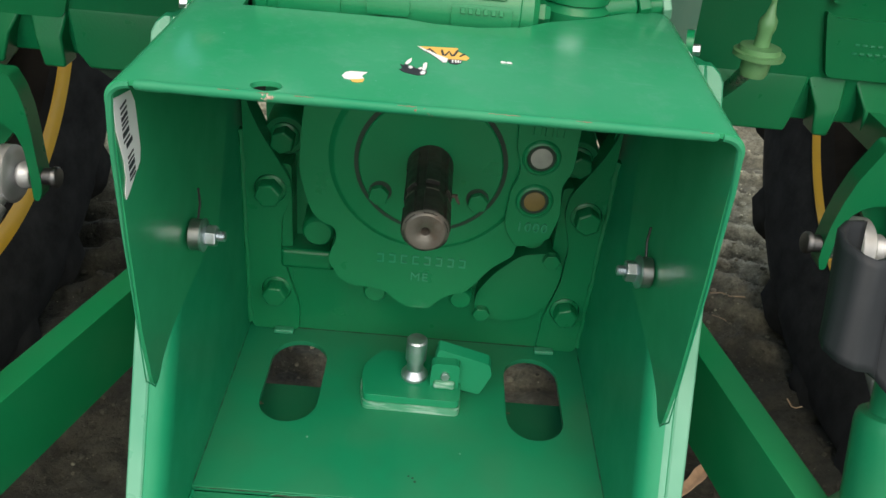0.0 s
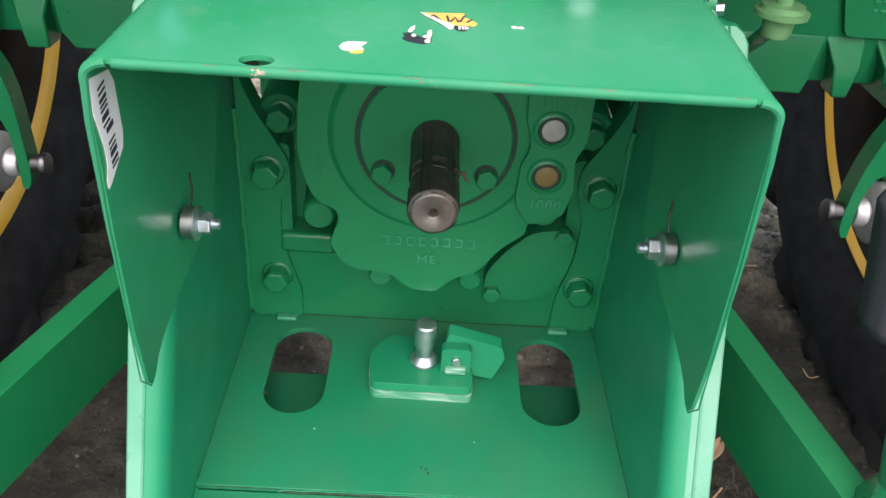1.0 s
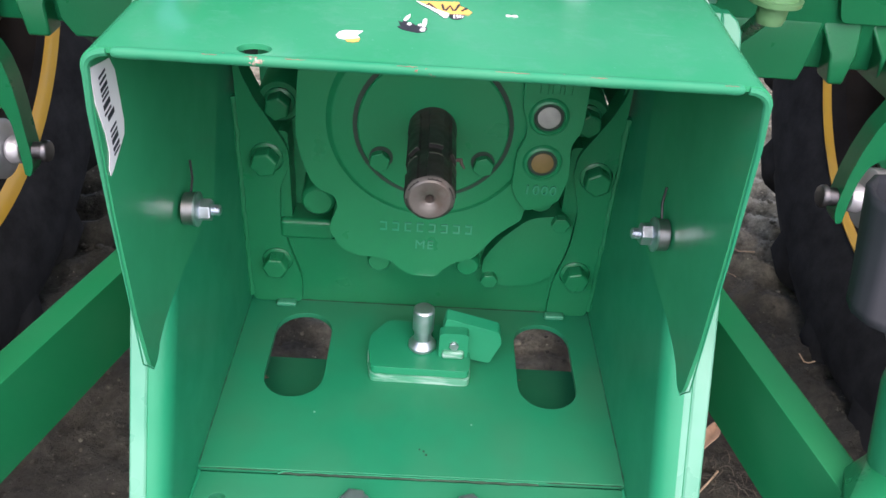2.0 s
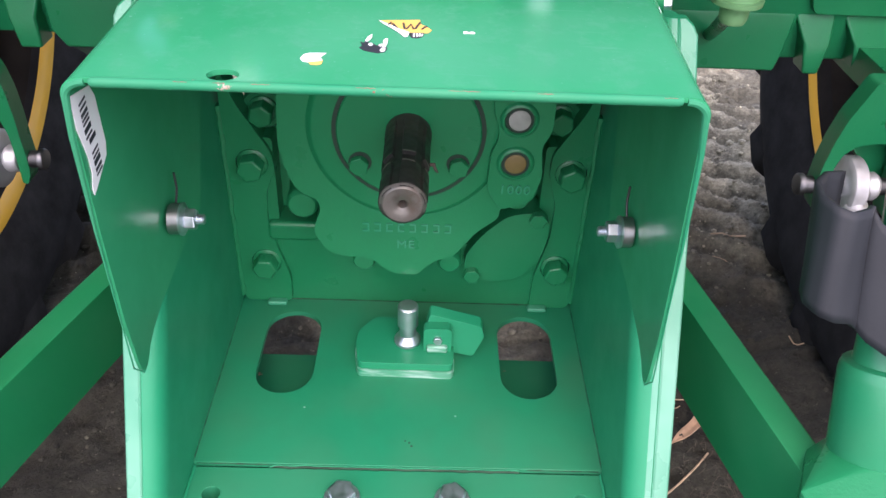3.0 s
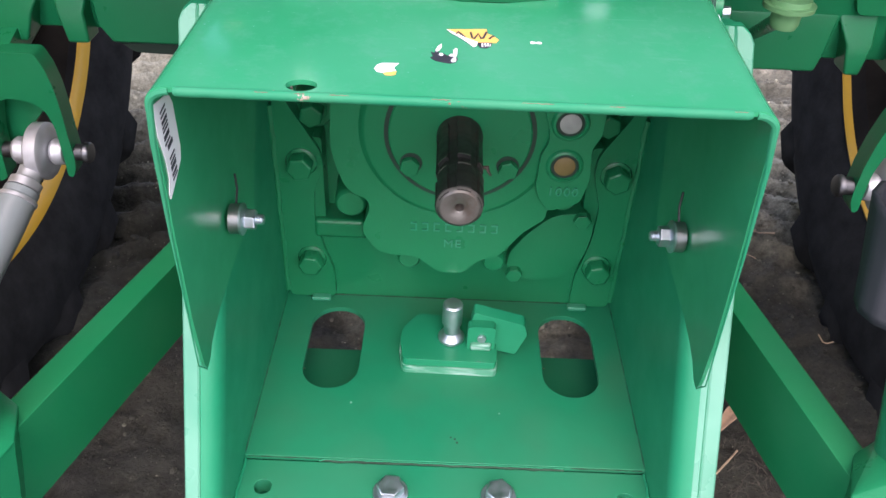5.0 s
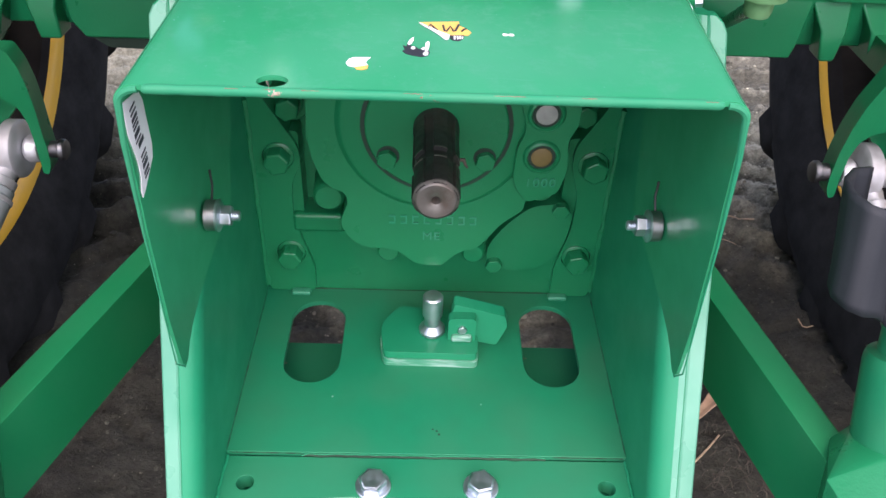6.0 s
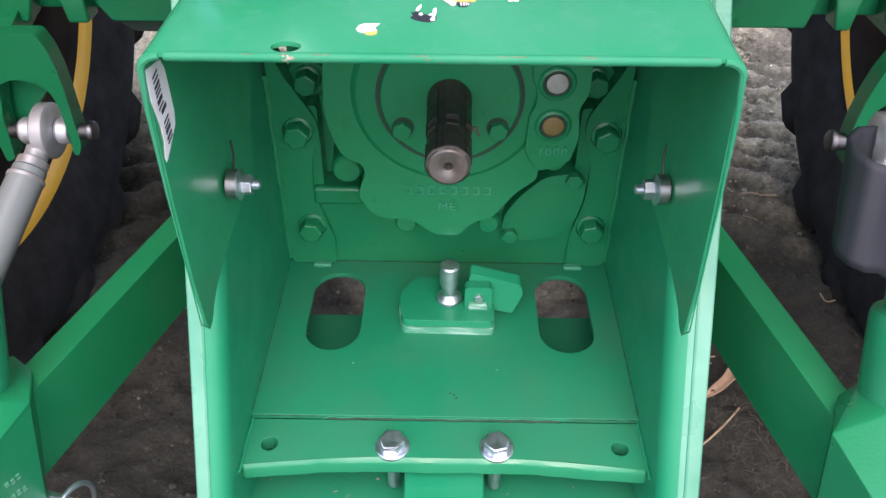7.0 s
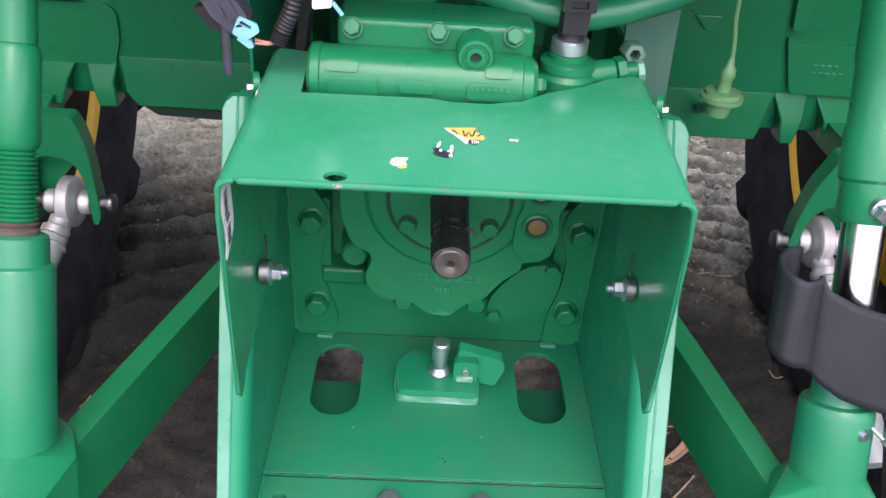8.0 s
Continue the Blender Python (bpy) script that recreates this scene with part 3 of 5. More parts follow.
# ---- bolts through the shield's sides ----
for s in (-1, 1):
    t = thing("clamp_bolt", (s * 1.66, 0.1, -0.24), "zinc-plated flanged nut on a bolt through the shield's side", "bolt", "shield side bolts")
    bm = B()
    lathe(bm, (s * 1.635, 0.1, -0.24), (-s, 0, 0), [(0, 0.108), (0.005, 0.112), (0.075, 0.112)], 28)
    part("bush", bm, M_STEEL, t, "dull steel bush")
    bm = B()
    lathe(bm, (s * 1.558, 0.1, -0.24), (-s, 0, 0), [(0, 0.118), (0.016, 0.121), (0.03, 0.095), (0.036, 0.08)], 28)
    part("flange", bm, M_ZINC, t)
    bm = B()
    hex_head(bm, (s * 1.526, 0.1, -0.24), (-s, 0, 0), 0.08, 0.075, 0.3)
    part("nut", bm, M_ZINC, t, bevel=0.006)
    bm = B()
    lathe(bm, (s * 1.452, 0.1, -0.24), (-s, 0, 0), [(0, 0.04)] + [(0.006 * k, 0.04 - 0.005 * (k % 2)) for k in range(1, 10)] + [(0.06, 0.028)], 14)
    part("thread", bm, M_ZINC, t)
    bm = B()
    sweep(bm, [(s * 1.60, 0.16, -0.16), (s * 1.595, 0.22, -0.06), (s * 1.60, 0.23, 0.06)], 0.009, 6)
    part("wire_tail", bm, M_BLACK, t)

# ---- drawbar frame: side plates with turned-out front edges, floor, front plate ----
frame_thing = thing("drawbar_hitch", (0, 0.5, -3.0), "green welded drawbar frame below the power shaft", "machine frame")
XF = 1.69


def flange_y(z):
    """The turned-out front edge leans back by thirty degrees."""
    return -0.36 + 0.577 * (z + 0.9)


for s in (-1, 1):
    bm = B()
    zs = [-3.6, -3.2, -2.8, -2.4, -2.0, -1.6, -1.2, -0.8, -0.4, 0.0, 0.4, 0.6, 0.62, 0.8, 0.98, 1.04, 1.07, 1.08]
    rows = []
    for z in zs:
        yf = flange_y(z)
        out = 1.976 + 0.016 * z + (0.055 * min(1.0, 1.2 - z) if s > 0 and z < 1.2 else 0.0) - (0.0 if z < 0.98 else 0.08 * ((z - 0.98) / 0.10) ** 2)
        crease = 1.85 + 0.008 * z + (0.05 * min(1.0, 1.2 - z) if s > 0 else 0.0)
        back = 1.95 if z < 0.61 else yf + 0.42
        pts = [(XF, back), (XF, yf + 0.24), (XF, yf + 0.20)]
        for k in range(1, 9):
            f = k / 8
            pts.append(tuple((1 - f) ** 2 * Vector((XF, yf + 0.20)) + 2 * f * (1 - f) * Vector((XF + 0.005, yf + 0.03)) + f * f * Vector((crease - 0.012, yf - 0.004))))
        pts += [(crease, yf + 0.012), (crease + (out - crease) * 0.12, yf), (out - 0.012, yf), (out, yf + 0.01)]
        outer = [(out, yf + 0.085), (crease + (out - crease) * 0.3, yf + 0.085), (XF + 0.10, yf + 0.30), (XF + 0.09, yf + 0.40), (XF + 0.09, back)]
        rows.append([bm.verts.new((s * x, y, z)) for x, y in pts + outer])
    n = len(rows[0])
    for a, b in zip(rows, rows[1:]):
        for k in range(n):
            bm.faces.new((a[k], a[(k + 1) % n], b[(k + 1) % n], b[k]))
    for r in (rows[0], rows[-1]):
        bm.faces.new(r)
    plate = part("side_plate", bm, M_PLATE, frame_thing, "side plate, its front edge turned outwards and painted paler for sky sheen", angle=24)
    plate.data.materials.append(M_EDGE_SHEEN)
    for f in plate.data.polygons:  # the turned-out edge gets the paler green, with the sky's sheen painted in
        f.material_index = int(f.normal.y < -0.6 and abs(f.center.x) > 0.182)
FLECKS = [(0.078, -0.071, 0.011, M_GRIME), (0.043, -0.053, 0.009, M_GRIME), (0.098, -0.107, 0.012, M_GRIME), (-0.864, 0.302, 0.011, M_WORN), (0.475, 0.239, 0.010, M_WORN)]
bm = B()
slots = [slot_pts(x, 1.025, 0.265, 0.56) for x in (-1.105, 1.17)]
slab(bm, [[(-XF, -0.318), (XF, -0.318), (XF, 2.30), (-XF, 2.30)]] + slots, XY, -2.430, -2.375)
part("floor_plate", bm, M_FLOOR, frame_thing, "floor plate with two long slots", bevel=0.004)
bm = B()
def lip_y(x):
    """The front plate's edge: straight in the middle, swept forward towards the sides."""
    return -0.725 - 0.075 * max(0.0, (abs(x) - 0.62) / 0.9) ** 1.3


lip = [-XF + 2 * XF * k / 28 for k in range(29)]
holes = [ring_pts(s * 1.485, -0.60, 0.072, 24) for s in (-1, 1)] + [ring_pts(s * 0.44, -0.62, 0.06, 20) for s in (-1, 1)]
slab(bm, [[(-XF, -0.335)] + [(x, lip_y(x)) for x in lip] + [(XF, -0.335)]] + holes, XY, -2.575, -2.415)
part("front_plate", bm, M_FLOOR, frame_thing, "front plate with bolt holes", bevel=0.012)
for s in (-1, 1):  # dirt packed into the joints
    bm = B()
    sweep(bm, [(s * (XF - 0.003), -0.30 + 2.0 * k / 30, -2.374) for k in range(31)], [0.001 + 0.008 * abs(noise.noise(Vector((k * 0.6, s, 9)))) for k in range(31)], 6)
    part("joint_dirt", bm, M_GRIME, frame_thing)
    bm = B()
    sweep(bm, [(s * (1.06 + 0.6 * k / 12), -0.327, -2.382) for k in range(13)], [0.002 + 0.005 * abs(noise.noise(Vector((k * 0.7, s, 19)))) for k in range(13)], 6)
    part("joint_dirt", bm, M_GRIME, frame_thing)
bm = B()
sweep(bm, [(-1.62 + 3.24 * k / 40, 1.782, -2.374) for k in range(41)], [0.004 + 0.008 * abs(noise.noise(Vector((k * 0.6, 3, 29)))) for k in range(41)], 6)
part("joint_dirt", bm, M_GRIME, frame_thing)
bm = B()
random.seed(2)
sweep(bm, [(-1.06 + 2.06 * k / 50, -0.327 + 0.012 * noise.noise(Vector((k * 0.35, 1, 0))) - 0.02 * math.exp(-k), -2.388 + 0.006 * noise.noise(Vector((k * 0.8, 5, 0)))) for k in range(51)], 0.006, 8)
part("weld_bead", bm, M_PLATE, frame_thing, "rough weld along the seam")
bm = B()
sweep(bm, [(-1.06 + 2.06 * k / 50, -0.336 + 0.012 * noise.noise(Vector((k * 0.35, 1, 0))), -2.396) for k in range(51)], [0.009 + 0.011 * abs(noise.noise(Vector((k * 0.4, 3, 39)))) for k in range(51)], 6)
part("joint_dirt", bm, M_GRIME, frame_thing)
bm = B()
rows = []
for k in range(61):  # the burnt edge of the front plate: a rough chamfer over a rounded nose
    x = -1.66 + 3.32 * k / 60
    w = 0.020 + 0.008 * noise.noise(Vector((k * 0.31, 8, 0))) + (0.010 if x > -0.78 else 0.0) - 0.05 * max(0.0, x - 1.25)
    y, j = lip_y(x), 0.004 * noise.noise(Vector((k * 0.9, 3, 0)))
    rows.append([bm.verts.new((x, y + dy, z + j)) for dy, z in ((0.012, -2.43), (-0.002, -2.411), (-w, -2.432), (-w - 0.010, -2.455), (-w - 0.012, -2.56), (0.012, -2.57))])
for a, b in zip(rows, rows[1:]):
    for k in range(6):
        bm.faces.new((a[k], a[(k + 1) % 6], b[(k + 1) % 6], b[k]))
bm.faces.new(rows[0])
bm.faces.new(rows[-1])
part("worn_lip", bm, M_ROD, frame_thing, "rough flame-cut front edge rubbed pale", angle=30)
for s in (-1, 1):
    bm = B()
    sweep(bm, [(s * (XF - 0.012 + 0.01 * noise.noise(Vector((k * 0.8, s, 2)))), -0.34 - 0.047 * k, -2.405 + 0.012 * noise.noise(Vector((k * 0.9, s, 6)))) for k in range(13)], 0.013, 8)
    part("weld_bead", bm, M_PLATE, frame_thing)
    bm = B()
    sweep(bm, [(s * (XF - 0.012 + 0.018 * noise.noise(Vector((k * 0.45, s, 12)))), 1.755, -2.3 + 0.085 * k) for k in range(26)], [0.030 + 0.03 * abs(noise.noise(Vector((k * 0.5, s, 3)))) for k in range(26)], 8)
    part("weld_bead", bm, M_CAST, frame_thing)
bm = B()
slab(bm, [[(-XF, -1.02), (XF, -1.02), (XF, 1.60), (-XF, 1.60)], ring_pts(-1.15, -0.86, 0.09, 20), ring_pts(1.25, -0.86, 0.09, 20)], XY, -3.12, -3.0)
part("lower_plate", bm, M_LOWER, frame_thing, "lower plate with rust showing through")
for x, y, r, mat in FLECKS:  # flecks of dirt and bare metal on the floor plate
    bm = B()
    lathe(bm, (x, y, -2.376), (0, 0, 1), [(0, r), (0.003, r * 0.9), (0.004, r * 0.4)], 7)
    part("fleck", bm, mat, frame_thing)
for s in (-1, 1):
    bm = B()
    box(bm, (s * 1.33 - 0.10, 1.66, -2.376), (s * 1.33 + 0.10, 1.745, -2.325))
    part("weld_tab", bm, M_RAISED, frame_thing, "rough pale weld", bevel=0.022, seg=3)

# bolts through the front plate
for s in (-1, 1):
    t = thing("hex_bolt", (s * 0.44, -0.62, -2.415), "shiny zinc-plated hexagon bolt with washer in the front plate", "bolt", "front plate bolts")
    bolt("head", (s * 0.44, -0.62, -2.415), (0, 0, 1), 0.115, 0.085, M_ZINC, t, 0.35 + s * 0.2, washer=0.145, washer_h=0.028)
    bm = B()
    lathe(bm, (s * 0.44, -0.62, -2.43), (0, 0, -1), [(0, 0.056)] + [(0.02 * k, 0.056 - 0.006 * (k % 2)) for k in range(1, 26)], 14)
    part("shank", bm, M_ZINC, t)
bm = B()
box(bm, (-0.34, -1.3, -2.96), (0.34, 1.2, -2.66))
solo("drawbar", bm, M_PLATE, (0, 0, -2.96), "green square drawbar under the front plate", "drawbar", bevel=0.03)

# ---- hitch pin block on the floor ----
latch = thing("hitch_pin_block", (0, 1.0, -2.375), "green stacked plates holding a zinc pin and a folding latch", "hitch pin")
base_out = rounded([(-0.43, 0.70), (0.455, 0.685), (0.47, 0.80), (0.45, 1.28), (-0.30, 1.34), (-0.46, 1.12), (-0.47, 0.95)], 0.055)
bm = B()
slab(bm, [base_out], XY, -2.374, -2.292)
part("lower_plate", bm, M_SCRAPED, latch, "plate edge rubbed pale", bevel=0.012)
bm = B()
slab(bm, [[(x * 0.985, y + 0.012) for x, y in base_out]], XY, -2.288, -2.205)
part("upper_plate", bm, M_PLATE, latch, bevel=0.012)
bm = B()
lathe(bm, (0.025, 1.0, -2.207), (0, 0, 1), [(0, 0.108), (0.02, 0.125), (0.05, 0.125), (0.085, 0.10), (0.11, 0.078), (0.21, 0.076), (0.225, 0.095), (0.44, 0.095), (0.455, 0.08)], 30)
part("pin", bm, M_ZINC, latch, "zinc-plated stepped pin")
bm = B()
slab(bm, [rounded([(0.175, -2.21), (0.435, -2.21), (0.435, -1.955), (0.40, -1.93), (0.21, -1.93), (0.175, -1.955)], 0.02)], XZ, 0.88, 0.98)
part("lug", bm, M_PLATE, latch, bevel=0.012)
bm = B()
box(bm, (0.205, 0.845, -2.205), (0.40, 0.905, -2.12))
part("weld_foot", bm, M_SCRAPED, latch, bevel=0.02)
bolt("rivet", (0.307, 0.88, -2.06), (0, -1, 0), 0.045, 0.03, M_ZINC, latch, 0.2)
bm = B()
tab = rounded([(0.20, -2.0), (0.23, -1.85), (0.71, -1.975), (0.745, -2.09), (0.645, -2.32), (0.455, -2.28), (0.425, -2.13), (0.22, -2.06)], 0.03)
slab(bm, [tab], lambda u, v, w: Vector((u, 0.985 + (v + 1.9) * 0.10 + w, v + w * 0.35)), 0.0, 0.10)
part("latch_arm", bm, M_PLATE, latch, bevel=0.012)

# ---- gearbox: rear wall, round cover, ports, straps ----
gear = thing("gearbox", (0, 4.0, -2.3), "green cast-iron tractor gearbox with round power-shaft cover", "gearbox")
bm = B()
pockets = [rounded([(x0, z0), (x1, z0), (x1, 1.6), (x0, 1.6)], 0.1) for x0, x1, z0 in ((-1.50, -0.80, -0.62), (0.95, 1.45, -0.55))]
slab(bm, [[(-1.664, -2.37), (1.664, -2.37), (1.664, 3.2), (-1.664, 3.2)]] + pockets, XZ, 2.75, 4.2)
part("rear_wall", bm, M_CAST, gear, bevel=0.03)
bm = B()
slab(bm, [rounded([(-1.66, -2.385), (1.66, -2.385), (1.66, -1.62), (-1.66, -1.62)], 0.05)], XZ, 1.792, 2.8)
part("lower_wall", bm, M_CAST, gear, bevel=0.03)
bm = B()
slab(bm, [rounded([(1.80, -0.3), (2.9, -0.3), (2.9, 1.3), (1.80, 1.3)], 0.08)], YZ, 1.60, 1.66)
part("side_web", bm, M_CAST, gear, bevel=0.015)
for x0, x1, z1 in ((-1.30, -0.85, -0.45), (0.95, 1.30, -0.50)):
    bm = B()
    slab(bm, [rounded([(x0, -1.65), (x1, -1.65), (x1, z1), (x0, z1)], 0.06)], XZ, 2.02, 2.8)
    part("rear_step", bm, M_CAST, gear, bevel=0.05)
bm = B()
box(bm, (-1.6, 4.21, -1.8), (1.6, 9.0, 3.0))
part("body", bm, M_CAST, gear, bevel=0.1)
bm = B()
box(bm, (-2.05, 6.0, -0.5), (2.05, 8.0, 2.5))
part("final_drive", bm, M_CAST, gear, bevel=0.1)
YC = 1.20
cover = [(-0.86, 0.95), (-1.0, 0.55), (-1.05, 0.10), (-1.07, -0.24), (-1.02, -0.47), (-0.96, -0.64), (-0.88, -0.72), (-0.77, -0.76), (-0.745, -0.87), (-0.80, -1.0), (-0.82, -1.12), (-0.71, -1.31), (-0.59, -1.36), (-0.40, -1.37), (-0.29, -1.40), (-0.19, -1.50), (-0.10, -1.55), (0.11, -1.55), (0.17, -1.46), (0.27, -1.38), (0.41, -1.34), (0.49, -1.24), (0.61, -1.06), (0.80, -0.90), (0.80, -0.80), (1.08, -0.66), (1.12, -0.40), (1.10, -0.14), (1.17, 0.0), (1.17, 0.5), (1.0, 0.95)]
bm = B()
slab(bm, [rounded(cover, 0.08, 4)], XZ, YC, 2.8)
part("round_cover", bm, M_CAST, gear, bevel=0.07, seg=4)
bm = B()
lathe(bm, (0.0, YC + 0.01, -0.07), (0, -1, 0), [(0, 0.84), (0.012, 0.825), (0.03, 0.80), (0.042, 0.785), (0.046, 0.77)], 64)
part("raised_ring", bm, M_CAST, gear)
bm = B()
lathe(bm, (0.01, YC - 0.030, -0.07), (0, -1, 0), [(0, 0.624), (0.012, 0.624)], 64)
part("gasket_line", bm, M_GASKET_SHADE, gear)
bm = B()
lathe(bm, (0.01, YC - 0.03, -0.07), (0, -1, 0), [(0, 0.588), (0.024, 0.588), (0.034, 0.576), (0.036, 0.40), (0.03, 0.25)], 64)
part("seal_plate", bm, M_CAST, gear)
for x, z in ((-0.40, -0.345), (0.42, -0.34)):
    # dark disc, set off from the bolt, that paints its shadow crescent
    bm = B()
    lathe(bm, (x + (0.012 if x < 0 else -0.004), YC - 0.066, z + 0.008), (0, -1, 0), [(0, 0.095), (0.003, 0.095)], 24)
    part("bolt_shade", bm, M_GASKET_SHADE, gear)
    bolt("bolt", (x + 0.003, YC - 0.069, z - 0.012), (0, -1, 0), 0.088, 0.06, M_CAST, gear, 0.3)
for x, z, r in ((-0.41, -1.60, 0.115), (0.40, -1.60, 0.115), (-0.95, -0.99, 0.15), (0.98, -0.86, 0.12)):
    bm = B()
    lathe(bm, (x, 2.8, z), (0, -1, 0), [(0, r * 1.15), (1.02, r * 1.1), (1.08, r), (1.30, r), (1.34, r * 0.93), (1.36, r * 0.78)], 24)
    part("boss", bm, M_CAST, gear)
bm = B()
box(bm, (-1.36, 1.72, -1.60), (-0.85, 2.8, -1.38))
part("cast_bar", bm, M_CAST, gear, bevel=0.05)
# port plate with two sight plugs
bm = B()
port = [(0.66, 0.55), (0.68, 0.16), (0.73, 0.03), (0.73, -0.10), (0.68, -0.20), (0.665, -0.50), (0.70, -0.62), (0.80, -0.76), (1.06, -0.66), (1.12, -0.42), (1.09, -0.14), (1.16, 0.0), (1.16, 0.55)]
slab(bm, [rounded(port, 0.05, 4)], XZ, YC - 0.085, YC + 0.02)
part("port_plate", bm, M_CAST, gear, bevel=0.03, seg=3)
for z, mat, nm in ((0.10, M_CAPW, "white plug in a dark ring"), (-0.295, M_CAPA, "amber plug in a dark ring")):
    bm = B()
    lathe(bm, (0.885, YC - 0.08, z), (0, -1, 0), [(0, 0.160), (0.02, 0.152), (0.034, 0.136), (0.036, 0.122), (0.01, 0.112)], 32)
    seat = part("plug_ring", bm, M_CAST, gear)
    bm = B()
    lathe(bm, (0.885, YC - 0.086, z), (0, -1, 0), [(0, 0.118), (0.008, 0.118)], 32)
    part("groove", bm, M_GASKET_SHADE, seat)
    bm = B()
    lathe(bm, (0.885, YC - 0.088, z), (0, -1, 0), [(0, 0.088), (0.014, 0.088), (0.02, 0.074)], 32)
    part("plug", bm, mat, seat, nm)


def letters(name, text, p, size, parent, mat, depth=0.03):
    """Raised cast writing that faces the back of the tractor."""
    cu = bpy.data.curves.new(name, "FONT")
    cu.body, cu.size, cu.extrude, cu.align_x, cu.space_character = text, size * DM, depth * DM, "CENTER", 1.15
    ob = new(name, cu)
    dg = bpy.context.evaluated_depsgraph_get()
    me = bpy.data.meshes.new_from_object(ob.evaluated_get(dg))
    bpy.data.objects.remove(ob)
    bpy.data.curves.remove(cu)
    me.transform(pose(0, 0, 0, 90, 0, 0))
    me.transform(Matrix.Translation((Vector(p) - BASE[parent]) * DM))
    me.materials.append(mat)
    o = new(name, me)
    o.parent = parent
    BASE[o] = BASE[parent]
    return o


random.seed(41)
for k in range(8):  # cast number, too worn to read: upright and level strokes
    x = -0.36 + 0.103 * k
    bm = B()
    for x0, x1, z0, z1 in ((-0.028, 0.028, -0.985, -0.997), (-0.028, 0.028, -1.058, -1.070), (random.choice((-0.028, 0.016)), 0.0, -0.997, -1.058)):
        x1 = x0 + 0.012 if x1 == 0.0 else x1
        slab(bm, [[(x + x0, z1), (x + x1, z1), (x + x1, z0), (x + x0, z0)]], XZ, YC - 0.014, YC + 0.01)
    part("casting_mark", bm, M_RAISED, gear)
letters("casting_letters", "ME", (-0.01, YC, -1.245), 0.12, gear, M_RAISED, 0.012)
letters("port_number", "1000", (0.90, YC - 0.085, -0.585), 0.12, gear, M_RAISED, 0.016)
for k in range(3):
    bm = B()
    box(bm, (0.79 + 0.09 * k, YC - 0.098, 0.29), (0.85 + 0.09 * k, YC - 0.08, 0.39))
    part("casting_mark", bm, M_CAST, gear, bevel=0.006)
# oval oil cover
bm = B()
oil = [(0.56, -1.65), (0.55, -1.84), (0.68, -1.93), (0.83, -1.98), (1.09, -1.93), (1.28, -1.72), (1.34, -1.44), (1.34, -1.24), (1.22, -1.14), (0.94, -1.18), (0.71, -1.41)]
slab(bm, [rounded(oil, 0.1, 5)], XZ, 1.66, 1.96)
part("oil_cover", bm, M_CAST, gear, bevel=0.03)
for x, z in ((1.22, -1.20), (0.63, -1.88)):
    bolt("bolt", (x, 1.66, z), (0, -1, 0), 0.085, 0.07, M_CAST, gear, 0.1)
# straps at both sides
straps = {
    -1: [(-1.655, 0.45), (-1.60, 0.05), (-1.50, -0.19), (-1.25, -0.62), (-1.225, -0.80), (-1.33, -1.05), (-1.345, -1.40), (-1.27, -1.72), (-1.175, -2.05), (-1.18, -2.365), (-1.655, -2.365), (-1.655, -1.5)],
    1: [(1.655, 0.45), (1.62, 0.05), (1.53, -0.17), (1.30, -0.56), (1.285, -0.76), (1.385, -1.12), (1.37, -1.5), (1.26, -1.98), (1.25, -2.365), (1.655, -2.365), (1.655, -1.5)],
}
SPOTS = {-1: ((-1.43, -0.75), (-1.40, -1.87), (-1.32, -0.29)), 1: ((1.485, -0.76), (1.465, -1.85), (1.35, -0.28))}
for s in (1, -1):
    upper, lower, top = SPOTS[s]
    bm = B()
    cut = [ring_pts(x, z + 0.004, 0.146, 32) for x, z in (upper, lower)]
    if s < 0:  # the lower seat opens through the edge of the narrow strap
        cut[1] = ring_pts(lower[0], lower[1] + 0.004, 0.144, 32)
    slab(bm, [rounded(straps[s], 0.07, 5)] + cut, XZ, 1.74, 2.0)
    part("strap", bm, M_CAST, gear, "cast strap with sunk bolt seats", bevel=0.03, seg=3)
    bm = B()  # web behind the strap, with the machined seats in it
    slab(bm, [rounded([(s * 1.24, -0.50), (s * 1.62, -0.50), (s * 1.62, -2.2), (s * 1.24, -2.2)], 0.05)], XZ, 1.785, 2.78)
    part("strap_core", bm, M_CAST, gear)
    bm = B()
    lathe(bm, (top[0], 2.8, top[1]), (0, -1, 0), [(0, 0.22), (0.84, 0.20), (0.87, 0.18)], 24)
    part("boss", bm, M_CAST, gear)
    for (x, z), r, y, turn in ((upper, 0.124, 1.766, 0.32), (lower, 0.122, 1.766, 0.1), (top, 0.115, 1.93, 0.5)):
        bm = B()
        hex_head(bm, (x, y - 0.02, z), (0, -1, 0), r, 0.155, turn + s * 0.15)
        head = part("bolt", bm, M_CAST, gear, bevel=0.014)
        bm = B()
        lathe(bm, (x, y, z), (0, -1, 0), [(0, r * 1.14), (0.018, r * 1.14), (0.03, r * 0.98)], 28)
        part("flange", bm, M_CAST, head)

# ---- the power shaft ----
shaft = thing("power_shaft", (0, 0.6, -0.05), "dark oiled splined power take-off shaft", "shaft")


